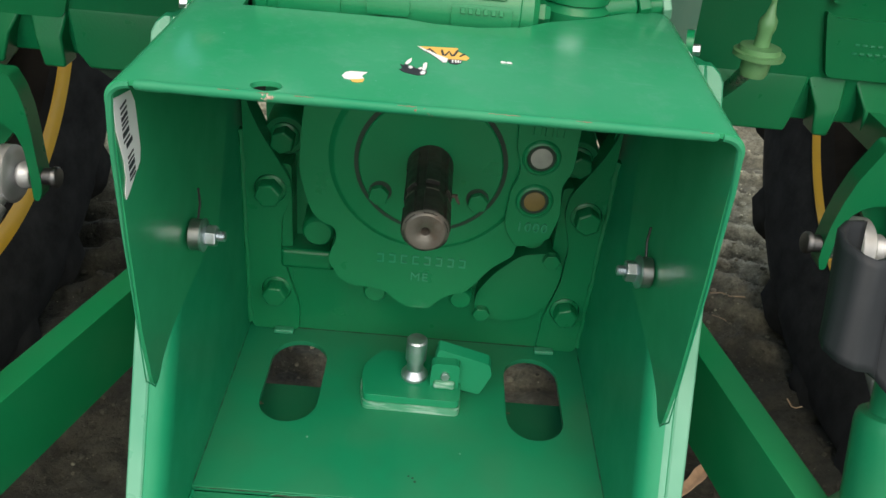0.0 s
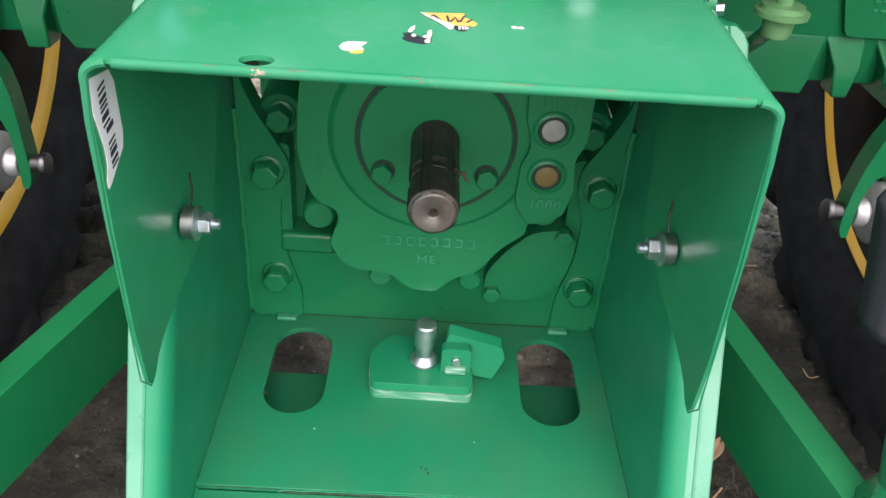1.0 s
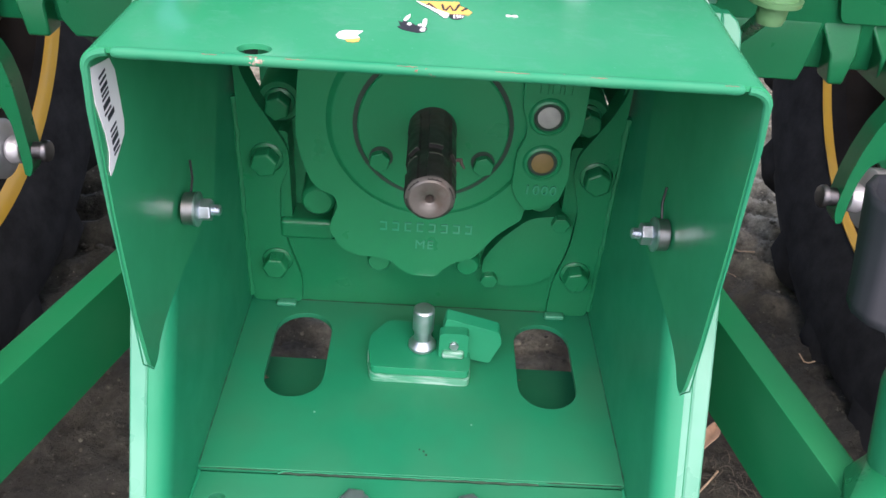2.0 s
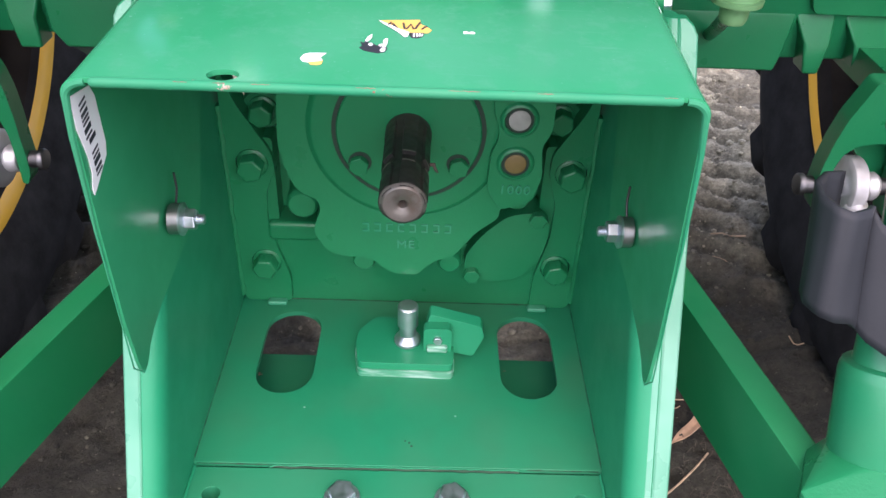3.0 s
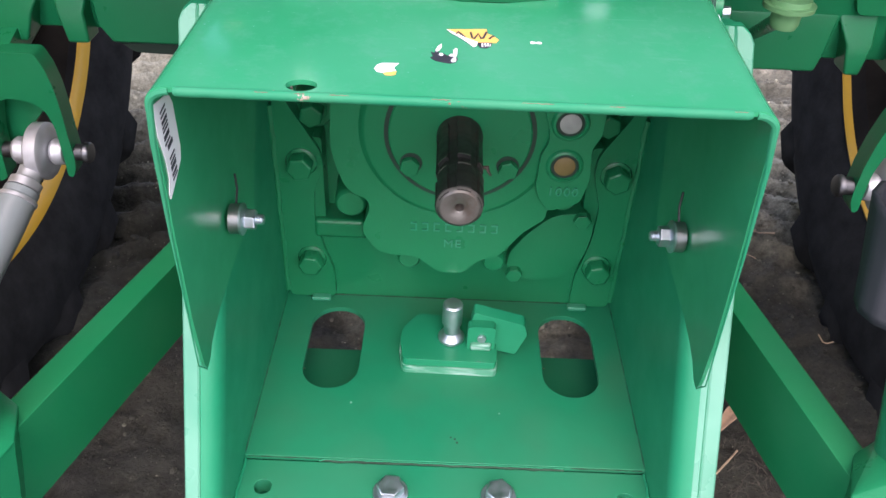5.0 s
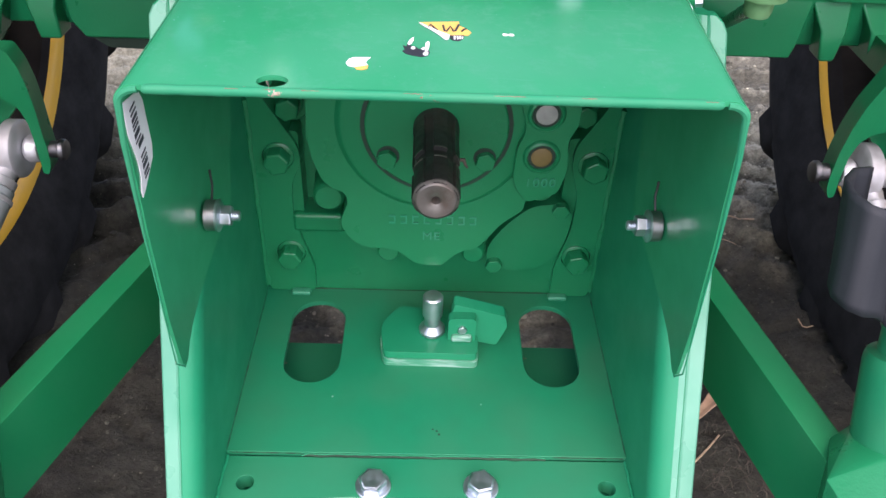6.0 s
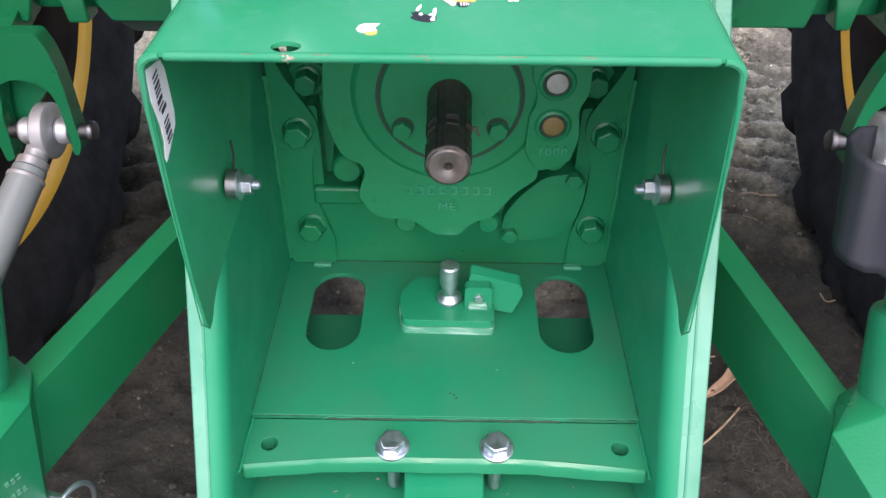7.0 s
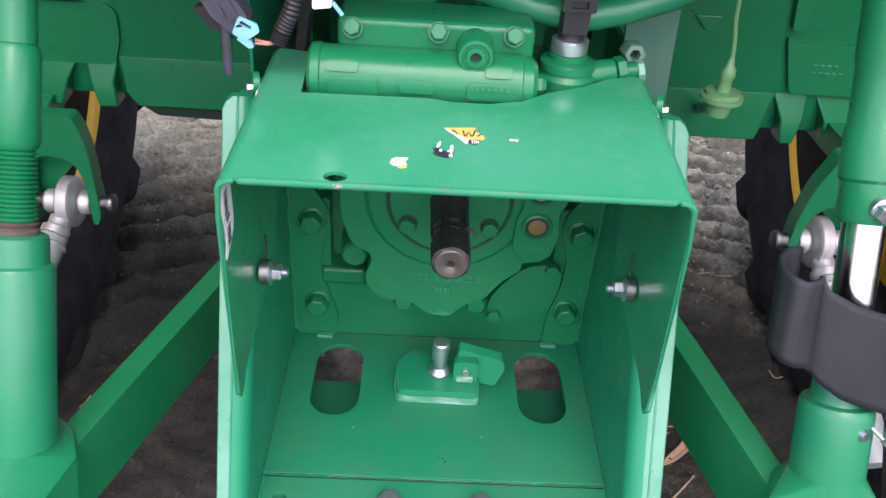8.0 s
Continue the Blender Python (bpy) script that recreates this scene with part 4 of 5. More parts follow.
def spline_ring(c, r_out, r_in, teeth=6):
    """Points of a splined section: wide lands and narrow grooves."""
    out = []
    for k in range(teeth):
        a0 = 2 * math.pi * k / teeth + math.pi / 2 - math.pi / 6 * 0.9
        for f, r in ((0.0, r_out), (0.2, r_out), (0.4, r_out), (0.58, r_out), (0.62, r_in), (0.79, r_in), (0.96, r_in)):
            a = a0 + f * 2 * math.pi / teeth
            out.append(Vector((c[0] + r * math.cos(a), c[1], c[2] + r * math.sin(a))))
    return out


bm = B()
secs = []
for y, ro, ri in ((0.0, 0.150, 0.148), (0.03, 0.172, 0.155), (0.36, 0.176, 0.156), (0.385, 0.158, 0.152), (0.43, 0.150, 0.149), (0.475, 0.158, 0.152), (0.50, 0.178, 0.157), (1.0, 0.182, 0.160), (1.06, 0.187, 0.186), (1.25, 0.190, 0.189)):
    secs.append([bm.verts.new(p) for p in spline_ring((0.005, y, -0.075 * y / 1.2), ro, ri)])
for a, b in zip(secs, secs[1:]):
    for k in range(len(a)):
        bm.faces.new((a[k], a[(k + 1) % len(a)], b[(k + 1) % len(a)], b[k]))
bm.faces.new(secs[-1])
part("splined_body", bm, M_SHAFT, shaft, angle=25)
bm = B()
lathe(bm, (0.005, 0.004, 0), (0, -1, 0), [(-0.05, 0.149), (0.0, 0.149), (0.012, 0.135), (0.012, 0.075), (0.006, 0.066), (0.004, 0.045), (-0.004, 0.034), (-0.05, 0.024), (-0.10, 0.002)], 36, cap=False)
part("end_face", bm, M_TIP, shaft, "bare steel end with a centre hole")
for y in (0.352, 0.498):
    bm = B()
    for k in range(6):
        a0 = 2 * math.pi * k / 6 + math.pi / 2 - math.pi / 6 * 0.9
        arc = [a0 + f * 2 * math.pi / 6 for f in (0.04, 0.2, 0.4, 0.54)]
        slab(bm, [[(0.005 + 0.178 * math.cos(a), -0.075 * y / 1.2 + 0.178 * math.sin(a)) for a in arc] + [(0.005 + 0.168 * math.cos(a), -0.075 * y / 1.2 + 0.168 * math.sin(a)) for a in arc[::-1]]], XZ, y, y + 0.016)
    part("worn_groove_edge", bm, M_TIP, shaft, "bare steel edge of the locking groove")
bm = B()
lathe(bm, (0.005, 0.0, 0), (0, 1, 0), [(-0.004, 0.142), (0.012, 0.160), (0.022, 0.166)], 36, cap=False)
part("worn_chamfer", bm, M_TIP, shaft, "bare steel chamfer")
bm = B()
sweep(bm, [(0.17, 0.60, -0.03), (0.215, 0.585, -0.02), (0.225, 0.57, -0.05), (0.245, 0.56, -0.075)], [0.014, 0.018, 0.012, 0.008], 8)
part("grease_lump", bm, M_RUST, shaft, "dried brown grease")
for s in (-1, 1):  # pivots of the lower links on the gearbox
    bm = B()
    yp, zp = (3.256, -1.661) if s > 0 else (3.511, -2.033)
    lathe(bm, (s * 1.60, yp, zp), (s, 0, 0), [(0, 0.3), (0.2, 0.3), (0.22, 0.15), (0.62, 0.15)], 24)
    part("link_pivot", bm, M_CAST, gear)
bm = B()
lathe(bm, (0.005, 1.17, -0.07), (0, 1, 0), [(0, 0.25), (0.05, 0.25)], 40)
part("oil_seal", bm, M_GASKET_SHADE, shaft)

# ---- axle housings at both sides ----
for s in (-1, 1):
    axle = thing("axle_housing", (s * 4.0, 4.8, -0.84), "green cast axle housing with gabled pockets along its lower flange", "axle housing", "axle housings")
    if s < 0:
        TEETH = (((2.0, 4.12), (2.0, 4.27), (2.0, 4.29)), ((4.34, 4.59), (4.33, 4.64), (4.28, 4.72)), ((5.06, 6.0), (4.92, 6.0), (4.79, 6.0)))
    else:
        TEETH = (((2.0, 4.28), (2.0, 4.33), (2.0, 4.38)), ((4.57, 4.75), (4.48, 4.79), (4.37, 4.83)), ((5.15, 6.0), (5.07, 6.0), (4.94, 6.0)))
    for nth, rows_ in enumerate(TEETH):
        bm = B()
        ring = []
        for (x0, x1), z, y in zip(rows_ + (rows_[2],), (-0.84 if nth == 0 else -0.80, -0.62 if nth == 0 else -0.43, -0.16, -0.10), (4.43, 4.43, 4.434, 4.45) if nth == 0 else (4.28, 4.27, 4.43, 4.45)):
            ring.append([bm.verts.new((s * x0, y, z)), bm.verts.new((s * x1, y, z)), bm.verts.new((s * x1, 4.62, z)), bm.verts.new((s * x0, 4.62, z))])
        for p, q in zip(ring, ring[1:]):
            for j in range(4):
                bm.faces.new((p[j], p[(j + 1) % 4], q[(j + 1) % 4], q[j]))
        bm.faces.new(ring[0])
        bm.faces.new(ring[-1])
        part("flange_tooth", bm, M_CAST, axle, bevel=0.035, seg=3)
    bm = B()
    slab(bm, [[(4.44, -0.16), (4.46, 3.4), (8.2, 3.4), (8.2, -0.68), (4.56, -0.72)]], YZ, s * 2.0, s * 5.95)
    part("trumpet", bm, M_CAST, axle, bevel=0.03)
    bm = B()
    lathe(bm, (s * 5.90, 5.49, GROUND + 6.67), (s, 0, 0), [(0, 0.45), (1.10 if s < 0 else 1.50, 0.45), (1.22 if s < 0 else 1.62, 0.40)], 24)
    part("axle_shaft", bm, M_CAST, axle)
    if s > 0:
        bm = B()
        slab(bm, [rounded([(4.28, 0.66), (4.42, 0.58), (5.9, 0.58), (5.9, -0.10), (4.52, -0.10), (4.42, 0.2)], 0.08)], XZ, 4.36, 4.47)
        part("raised_pad", bm, M_CAST, axle, bevel=0.04, seg=3)
        bm = B()
        slab(bm, [rounded([(4.30, 0.75), (4.46, 0.75), (4.42, 1.4), (4.40, 3.0), (4.20, 3.0), (4.22, 1.4)], 0.05)], XZ, 4.34, 4.47)
        part("upright_rib", bm, M_CAST, axle, bevel=0.04, seg=3)
        for row, cnt in ((0.30, 4), (0.20, 5)):  # raised marks, worn past reading
            for q in range(cnt):
                bm = B()
                x0 = 4.72 + 0.09 * q
                slab(bm, [[(x0, row), (x0 + 0.05, row), (x0 + 0.05, row + 0.02), (x0, row + 0.02)], ], XZ, 4.345, 4.37)
                part("raised_mark", bm, M_RAISED, axle)
        bm = B()
        slab(bm, [[(3.05, 0.86), (3.42, 0.86), (3.30, 0.66), (3.22, 0.66)]], XZ, 4.41, 4.46)
        part("cast_wedge", bm, M_CAST, axle, bevel=0.02)
    if s < 0:
        bm = B()
        slab(bm, [rounded([(-4.32, -0.24), (-4.20, 0.10), (-4.19, 0.46), (-4.30, 0.56), (-5.9, 0.56), (-5.9, -0.24)], 0.09)], XZ, 4.385, 4.47)
        part("raised_pad", bm, M_CAST, axle, bevel=0.045, seg=3)
        bm = B()
        slab(bm, [rounded([(-4.60, 0.62), (-5.2, 0.62), (-5.2, 1.2), (-4.68, 1.2)], 0.08)], XZ, 4.30, 4.47)
        part("cast_pad", bm, M_CAST, axle, bevel=0.045, seg=3)
        # added dark strip that stands in for the underside's shadow
        bm = B()
        slab(bm, [rounded([(-4.10, -0.84), (-2.0, -0.84), (-2.0, -1.02), (-2.5, -1.02), (-3.9, -0.98)], 0.05)], XZ, 4.50, 4.60)
        part("flange_underside_shade", bm, M_GASKET_SHADE, axle, "dark strip painting the shade under the flange", bevel=0.01)
    # clevis bracket for the stabiliser
    k, yb, zb = (0.15, 0.0, 0.0) if s > 0 else (0.16, 0.53, -0.30)
    br = thing("stabiliser_bracket", (s * 4.9, 3.6 + yb, -0.6 + zb), "green forged clevis bracket hanging under the axle", "bracket", "stabiliser brackets")
    lean, up = (0.0, 0.0) if s > 0 else (0.15, 0.14)
    web = [(4.76 - lean, -0.42), (4.68 - lean, -0.62), (4.58 - lean * 0.6, -0.86), (4.515 - lean * 0.25, -1.15), (4.48, -1.45), (4.475, -1.75), (4.49, -1.92), (4.55, -2.05), (4.61, -2.03), (4.60, -1.75), (4.605, -1.50 + up), (4.66, -1.29 + up), (4.80, -1.17 + up), (5.05, -1.13 + up), (5.24, -1.20 + up), (5.34, -1.50), (5.38, -2.10), (5.50, -2.16), (5.56, -1.5), (5.62, -1.0), (5.62, -0.42)]
    bm = B()
    slab(bm, [rounded([(s * (x + k), z + zb) for x, z in web], 0.05, 4)], XZ, 3.24 + yb, 3.50 + yb)
    part("web", bm, M_CAST, br, bevel=0.05, seg=3)
    bm = B()
    slab(bm, [rounded([(s * (4.98 + k), -0.52 + zb), (s * (5.60 + k), -0.52 + zb), (s * (5.58 + k), -1.75 + zb), (s * (5.30 + k), -1.80 + zb), (s * (4.78 + k), -1.20 + zb)], 0.08)], XZ, 3.60 + yb, 3.78 + yb)
    part("back_web", bm, M_CAST, br, bevel=0.03)
    bm = B()
    slab(bm, [rounded([(3.40 + yb, -0.44 + zb), (4.9, -0.44), (4.9, -0.80), (3.40 + yb, -0.80 + zb)], 0.05)], YZ, s * (4.98 + k), s * (5.6 + k))
    part("root", bm, M_CAST, br, bevel=0.04)
    # stabiliser: pin, ball end and tube
    yb, zb = 3.35 + yb, -1.75 + zb
    st = thing("stabiliser", (s * (4.95 + k), yb, zb), "zinc ball end on a pin with a grey painted tube", "stabiliser bar", "stabilisers")
    bm = B()
    lathe(bm, (s * (4.29 + k), yb, zb), (s, 0, 0), [(0, 0.085), (0.012, 0.118), (0.03, 0.13), (0.075, 0.13), (0.09, 0.105), (1.27, 0.10), (1.275, 0.14), (1.39, 0.13)], 24)
    part("pin", bm, M_DARKSTEEL, st, "dull steel pin with a domed head")
    for x in (4.61, 5.07):
        bm = B()
        lathe(bm, (s * (x + k), yb, zb), (s, 0, 0), [(0, 0.145), (0.02, 0.16), (0.12, 0.17), (0.16, 0.14)], 24)
        part("collar", bm, M_GALV, st)
    bm = B()
    lathe(bm, (s * (4.79 + k), yb, zb), (s, 0, 0), [(0, 0.20), (0.008, 0.27), (0.02, 0.335), (0.04, 0.355), (0.18, 0.355), (0.20, 0.335), (0.22, 0.27), (0.23, 0.20)], 40)
    part("ball_ring", bm, M_GALV, st, "machined steel eye round the ball")
    d = Vector((s * 0.06 if s > 0 else -0.2, -0.86, -0.5)).normalized()
    c = Vector((s * (4.91 + k), yb, zb))
    bm = B()
    lathe(bm, c + d * 0.28, d, [(0, 0.15), (0.10, 0.14), (0.13, 0.145), (0.16, 0.19), (0.26, 0.19)], 24)
    part("neck", bm, M_GALV, st)
    bm = B()
    lathe(bm, c + d * 0.54, d, [(0, 0.17), (0.02, 0.20), (0.10, 0.20), (0.12, 0.215), (0.5, 0.22), (2.4, 0.225)], 28)
    part("tube", bm, M_GREYPAINT, st, "grey painted tube")
    bm = B()
    lathe(bm, c + d * 0.66, d, [(0, 0.212), (0.01, 0.226), (0.05, 0.228), (0.06, 0.216)], 28)
    part("worn_band", bm, M_GALV, st, "bare band worn round the tube")

# ---- lower links with their forgings ----
LINKS = ((1, 13.67, (1.912, 3.256, -1.661), 0.253, 0.795, -2.4, 4.28, (3.262, -1.02, -1.27), (0.02, -0.40, -0.92)), (-1, 16.54, (-2.061, 3.511, -2.033), 0.253, 0.795, 0.1, 4.30, (-3.54, -0.92, -1.47), (-0.02, -0.43, -0.90)))
for s, yaw, P, w, h, pit, joint, tube_end, tube_axis in LINKS:
    ya, pa = radians(yaw), radians(pit)
    d = Vector((s * math.sin(ya) * math.cos(pa), -math.cos(ya) * math.cos(pa), math.sin(pa)))
    o = Vector((s * math.cos(ya), math.sin(ya), 0))
    u = Vector((-s * math.sin(ya) * math.sin(pa), math.cos(ya) * math.sin(pa), math.cos(pa)))
    P = Vector(P)

    def along(a, b, c, P=P, d=d, o=o, u=u):
        return P + d * a + u * b + o * c

    link = thing("lower_link", tuple(P + d * 2.5), "green flat-bar lower lift link with forged end", "lift arm", "lower links")
    bm = B()
    slab(bm, [[(-0.2, -h / 2), (joint + 1.9, -h / 2), (joint + 1.9, h / 2), (-0.2, h / 2)]], along, -w / 2, w / 2)
    part("bar", bm, M_LINK, link, bevel=0.025)
    bm = B()
    lathe(bm, (s * 1.60, P.y, P.z), (s, 0, 0), [(0, 0.26), (0.05, 0.30), (0.55, 0.30), (0.60, 0.26)], 28)
    part("eye", bm, M_CAST, link)
    bm = B()
    # a yoke drawn down from the round rod to two flat cheeks over the bar
    lathe(bm, tube_end, tube_axis, [(-0.06, 0.292), (0.0, 0.298)], 32, cap=False)
    for a_, b_, c_ in ((0.34, 0.62, -0.38), (0.50, 0.0, -0.38), (0.62, -0.58, -0.36), (1.9, -0.58, -0.36), (1.9, 0.45, -0.38), (-0.17, 0.40, 0.28), (-0.08, 0.40, 0.02), (0.10, -0.46, 0.28), (1.9, -0.5, 0.30), (1.9, 0.5, 0.30)):
        bm.verts.new(along(joint + a_, b_, c_))
    bmesh.ops.delete(bm, geom=bm.faces[:], context="FACES_KEEP_BOUNDARY")
    bmesh.ops.convex_hull(bm, input=bm.verts[:])
    part("forging", bm, M_CAST, link, "forged yoke", bevel=0.015, angle=22)
    random.seed(31)
    for row_b, cnt in ((0.02, 7), (0.16, 3)):  # cast marks, not legible, in a paler green that paints their highlight
        for q in range(cnt):
            a0, b0 = joint + 0.66 + 0.05 * q, row_b + 0.018 * q
            bm = B()
            for k in range(2):
                h0 = b0 + 0.03 * k + random.uniform(-0.006, 0.006)
                slab(bm, [[(a0, h0), (a0 + 0.03, h0 + 0.004), (a0 + 0.03, h0 + 0.016), (a0, h0 + 0.012)]], along, -0.392, -0.372)
            part("casting_mark", bm, M_MARK_HIGHLIGHT, link)
    bm = B()
    lathe(bm, along(joint + 0.5, -0.38, -0.9), o, [(0, 0.05), (0.02, 0.062), (0.9, 0.062)], 16)
    part("cross_pin", bm, M_ZINC, link, "zinc cross pin")
    bm = B()
    sweep(bm, [along(joint + 0.55 + 0.24 * math.cos(a), -0.38 + 0.24 * math.sin(a), -0.58) for a in (2 * math.pi * k / 28 for k in range(29))], 0.022, 8)
    part("pin_ring", bm, M_ZINC, link, "spring ring of the pin")

# ---- lift rods ----
def on_line(a, b, z):
    f = (z - a.z) / (b.z - a.z)
    return a + (b - a) * f


rod_l = thing("lift_rod", (-3.45, -1.2, -2.3), "green screw-adjusted lift rod with bare thread", "lift rod", "lift rods")
A, Z_ = Vector((-3.47, 0.70, 1.94)), Vector((-3.54, -0.87, -1.32))
ax = (A - Z_).normalized()


def seg(a, b, r, n=28, r2=None):
    return rod(B(), on_line(A, Z_, a), on_line(A, Z_, b), r, n, r2)


part("upper_bar", seg(4.5, 1.54, 0.150, r2=0.16), M_CAST, rod_l, bevel=0.01)
bm = B()
lathe(bm, on_line(A, Z_, 1.54), -ax, [(0, 0.16), (0.05, 0.185), (0.75, 0.18), (0.80, 0.15)], 28)
part("sleeve", bm, M_CAST, rod_l)
bm = B()
n_t = 16
lathe(bm, on_line(A, Z_, 0.84), -ax, [(0.0, 0.145)] + [(0.60 * (k + 0.5) / (2 * n_t), 0.155 if k % 2 else 0.125) for k in range(2 * n_t)] + [(0.62, 0.12)], 28)
part("thread", bm, M_CAST, rod_l, "green-painted coarse thread")
bm = B()
lathe(bm, on_line(A, Z_, 0.295), -ax, [(0, 0.13), (0.02, 0.165), (0.05, 0.14), (0.07, 0.17), (0.12, 0.16)], 28)
part("thread_end", bm, M_RUST, rod_l, "bare rusty thread end")
bm = B()
lathe(bm, on_line(A, Z_, 0.20), -ax, [(0, 0.20), (0.02, 0.235), (0.24, 0.24), (0.26, 0.275), (0.29, 0.285), (1.78, 0.29), (1.82, 0.28)], 32)
part("lower_tube", bm, M_ROD, rod_l)
bm = B()
q = on_line(A, Z_, 0.07)
lathe(bm, q + Vector((-0.14, -0.17, 0)), (-0.45, -0.9, 0), [(0, 0.075), (0.05, 0.075), (0.06, 0.05), (0.11, 0.045), (0.13, 0.02)], 12)
part("grease_nipple", bm, M_ZINC, rod_l, "zinc grease nipple")

rod_r = thing("lift_rod", (3.4, -1.2, -2.3), "green lift rod with a chromed middle piece", "lift rod", "lift rods")
A, Z_ = Vector((3.21, 0.37, 2.06)), Vector((3.25, -0.85, -0.83))
ax = (A - Z_).normalized()
bm = B()
lathe(bm, on_line(A, Z_, 4.66), -ax, [(0, 0.235), (3.0, 0.24), (3.05, 0.225), (3.50, 0.23), (3.54, 0.245), (3.90, 0.245), (3.93, 0.222), (4.21, 0.222), (4.245, 0.2), (4.25, 0.12)], 32)
part("upper_tube", bm, M_CAST, rod_r)
part("chromed_rod", seg(1.3, -0.24, 0.165), M_CHROME, rod_r, "bright chromed rod")
bm = B()
lathe(bm, on_line(A, Z_, -0.34), -ax, [(0, 0.14), (0.015, 0.20), (0.29, 0.215), (0.305, 0.222), (0.32, 0.275), (0.35, 0.29), (0.40, 0.297), (0.96, 0.30), (1.02, 0.28)], 32)
part("lower_tube", bm, M_ROD, rod_r)
random.seed(23)
u_, v_, w_ = basis(-ax)
for a0 in (-2.3, -1.95, -1.55, -1.2, -0.8):  # paint knocked off the shoulder of the tube
    bm = B()
    mid = on_line(A, Z_, -0.34) - ax * 0.345
    span = random.uniform(0.05, 0.16)
    ring = [mid + (u_ * math.cos(a0 + span * k / 6) + v_ * math.sin(a0 + span * k / 6)) * 0.288 for k in range(7)]
    sweep(bm, ring, [0.002 + 0.010 * math.sin(math.pi * k / 6) for k in range(7)], 6)
    part("rust_chip", bm, M_RUST, rod_r)
bm = B()
q = on_line(A, Z_, 0.95)
hex_head(bm, q + Vector((0.0, -0.20, 0.0)), (0.1, -1, 0), 0.085, 0.12, 0.3)
lathe(bm, q + Vector((0.0, -0.20, 0.0)), (0.1, -1, 0), [(0, 0.10), (0.045, 0.10), (0.055, 0.09)], 20)
part("clamp_bolt", bm, M_ZINC, rod_r, "zinc bolt head")
bm = B()
q = on_line(A, Z_, -0.70)
lathe(bm, q + Vector((0.06, -0.20, 0)), (0.35, -1, 0.1), [(0, 0.065), (0.06, 0.065), (0.07, 0.05), (0.14, 0.045)], 12)
part("grease_nipple", bm, M_ZINC, rod_r, "zinc grease nipple")
bm = B()
sweep(bm, [q + Vector(v) for v in ((0.16, -0.26, 0.06), (0.26, -0.30, -0.02), (0.34, -0.27, -0.14), (0.30, -0.25, 0.05), (0.42, -0.24, -0.05), (0.46, -0.22, -0.2))], 0.018, 6)
part("spring_clip", bm, M_ZINC, rod_r, "bent zinc spring clip")
bm = B()
lathe(bm, q + Vector((0.52, -0.12, 0.05)), (0.25, -0.25, -1), [(0, 0.16), (0.9, 0.17)], 20)
part("pin_tube", bm, M_STEEL, rod_r, "dull steel pin")

# rubber flap wrapped round the right-hand rod
bm = B()
c = on_line(A, Z_, 0.01)
path = [(-0.42, 0.16), (-0.53, 0.08), (-0.62, -0.06), (-0.64, -0.20), (-0.60, -0.32), (-0.54, -0.35), (-0.45, -0.30), (-0.40, -0.235), (-0.34, -0.27), (-0.18, -0.33), (0.04, -0.345), (0.26, -0.31), (0.41, -0.17), (0.46, 0.04), (0.38, 0.24)]
tops = [0.46, 0.48, 0.49, 0.49, 0.49, 0.48, 0.47, 0.45, 0.36, 0.31, 0.27, 0.23, 0.20, 0.18, 0.16]
feet = [-0.16, -0.15, -0.14, -0.14, -0.15, -0.17, -0.20, -0.26, -0.31, -0.39, -0.46, -0.54, -0.58, -0.60, -0.60]
rows = []
for f in (0.0, 0.25, 0.5, 0.75, 1.0):
    row = []
    for j, (x, y) in enumerate(path):
        x = x if x > -0.40 else -0.40 + (x + 0.40) * 1.26
        z = tops[j] + (feet[j] - tops[j]) * f
        q = on_line(A, Z_, z)
        row.append(bm.verts.new((q.x + 0.03 + x * (1 + 0.04 * f), q.y + y + 0.02 * math.sin(3 * f + j), z)))
    rows.append(row)
for a, b in zip(rows, rows[1:]):
    for k in range(len(path) - 1):
        bm.faces.new((a[k], a[k + 1], b[k + 1], b[k]))
bmesh.ops.subdivide_edges(bm, edges=bm.edges[:], cuts=2, smooth=0.6, use_grid_fill=True)
flap = solo("rubber_flap", bm, M_RUBBER, (c.x, c.y, -0.7), "black rubber sheet wrapped loosely round the lift rod", "rubber flap", angle=60)
md = flap.modifiers.new("thick", "SOLIDIFY")
md.thickness, md.offset = 0.0035, 0.0

# ---- hydraulic valve on top behind the shield ----
valve = thing("hydraulic_valve", (-0.3, 1.0, 1.1), "green painted hydraulic cylinder block with bolts and plug", "hydraulic valve")
YV, ZV = 0.80, 1.32
bm = B()
lathe(bm, (-1.25, YV, ZV), (1, 0, 0), [(0, 0.22), (0.03, 0.26), (0.10, 0.265), (0.11, 0.25), (0.2, 0.25), (1.75, 0.25), (1.76, 0.235), (1.84, 0.23), (1.88, 0.19)], 36)
part("barrel", bm, M_CAST, valve)
for x0, x1, z0, z1 in ((-1.07, -0.67, -0.06, 0.09), (-0.50, -0.22, -0.02, 0.085), (0.05, 0.45, -0.05, 0.09), (-1.09, -0.83, 0.12, 0.22), (0.19, 0.41, 0.13, 0.24)):
    bm = B()
    a0 = 0.5
    y = YV - 0.235
    pts = rounded([(x0, z0), (x1, z0), (x1, z1), (x0, z1)], 0.03)
    slab(bm, [pts], lambda u, v, w: Vector((u, YV - (0.25 + w) * math.cos(v / 0.25), ZV + (0.25 + w) * math.sin(v / 0.25) + 0.0)), -0.02, 0.02)
    part("raised_pad", bm, M_CAST, valve, bevel=0.008)
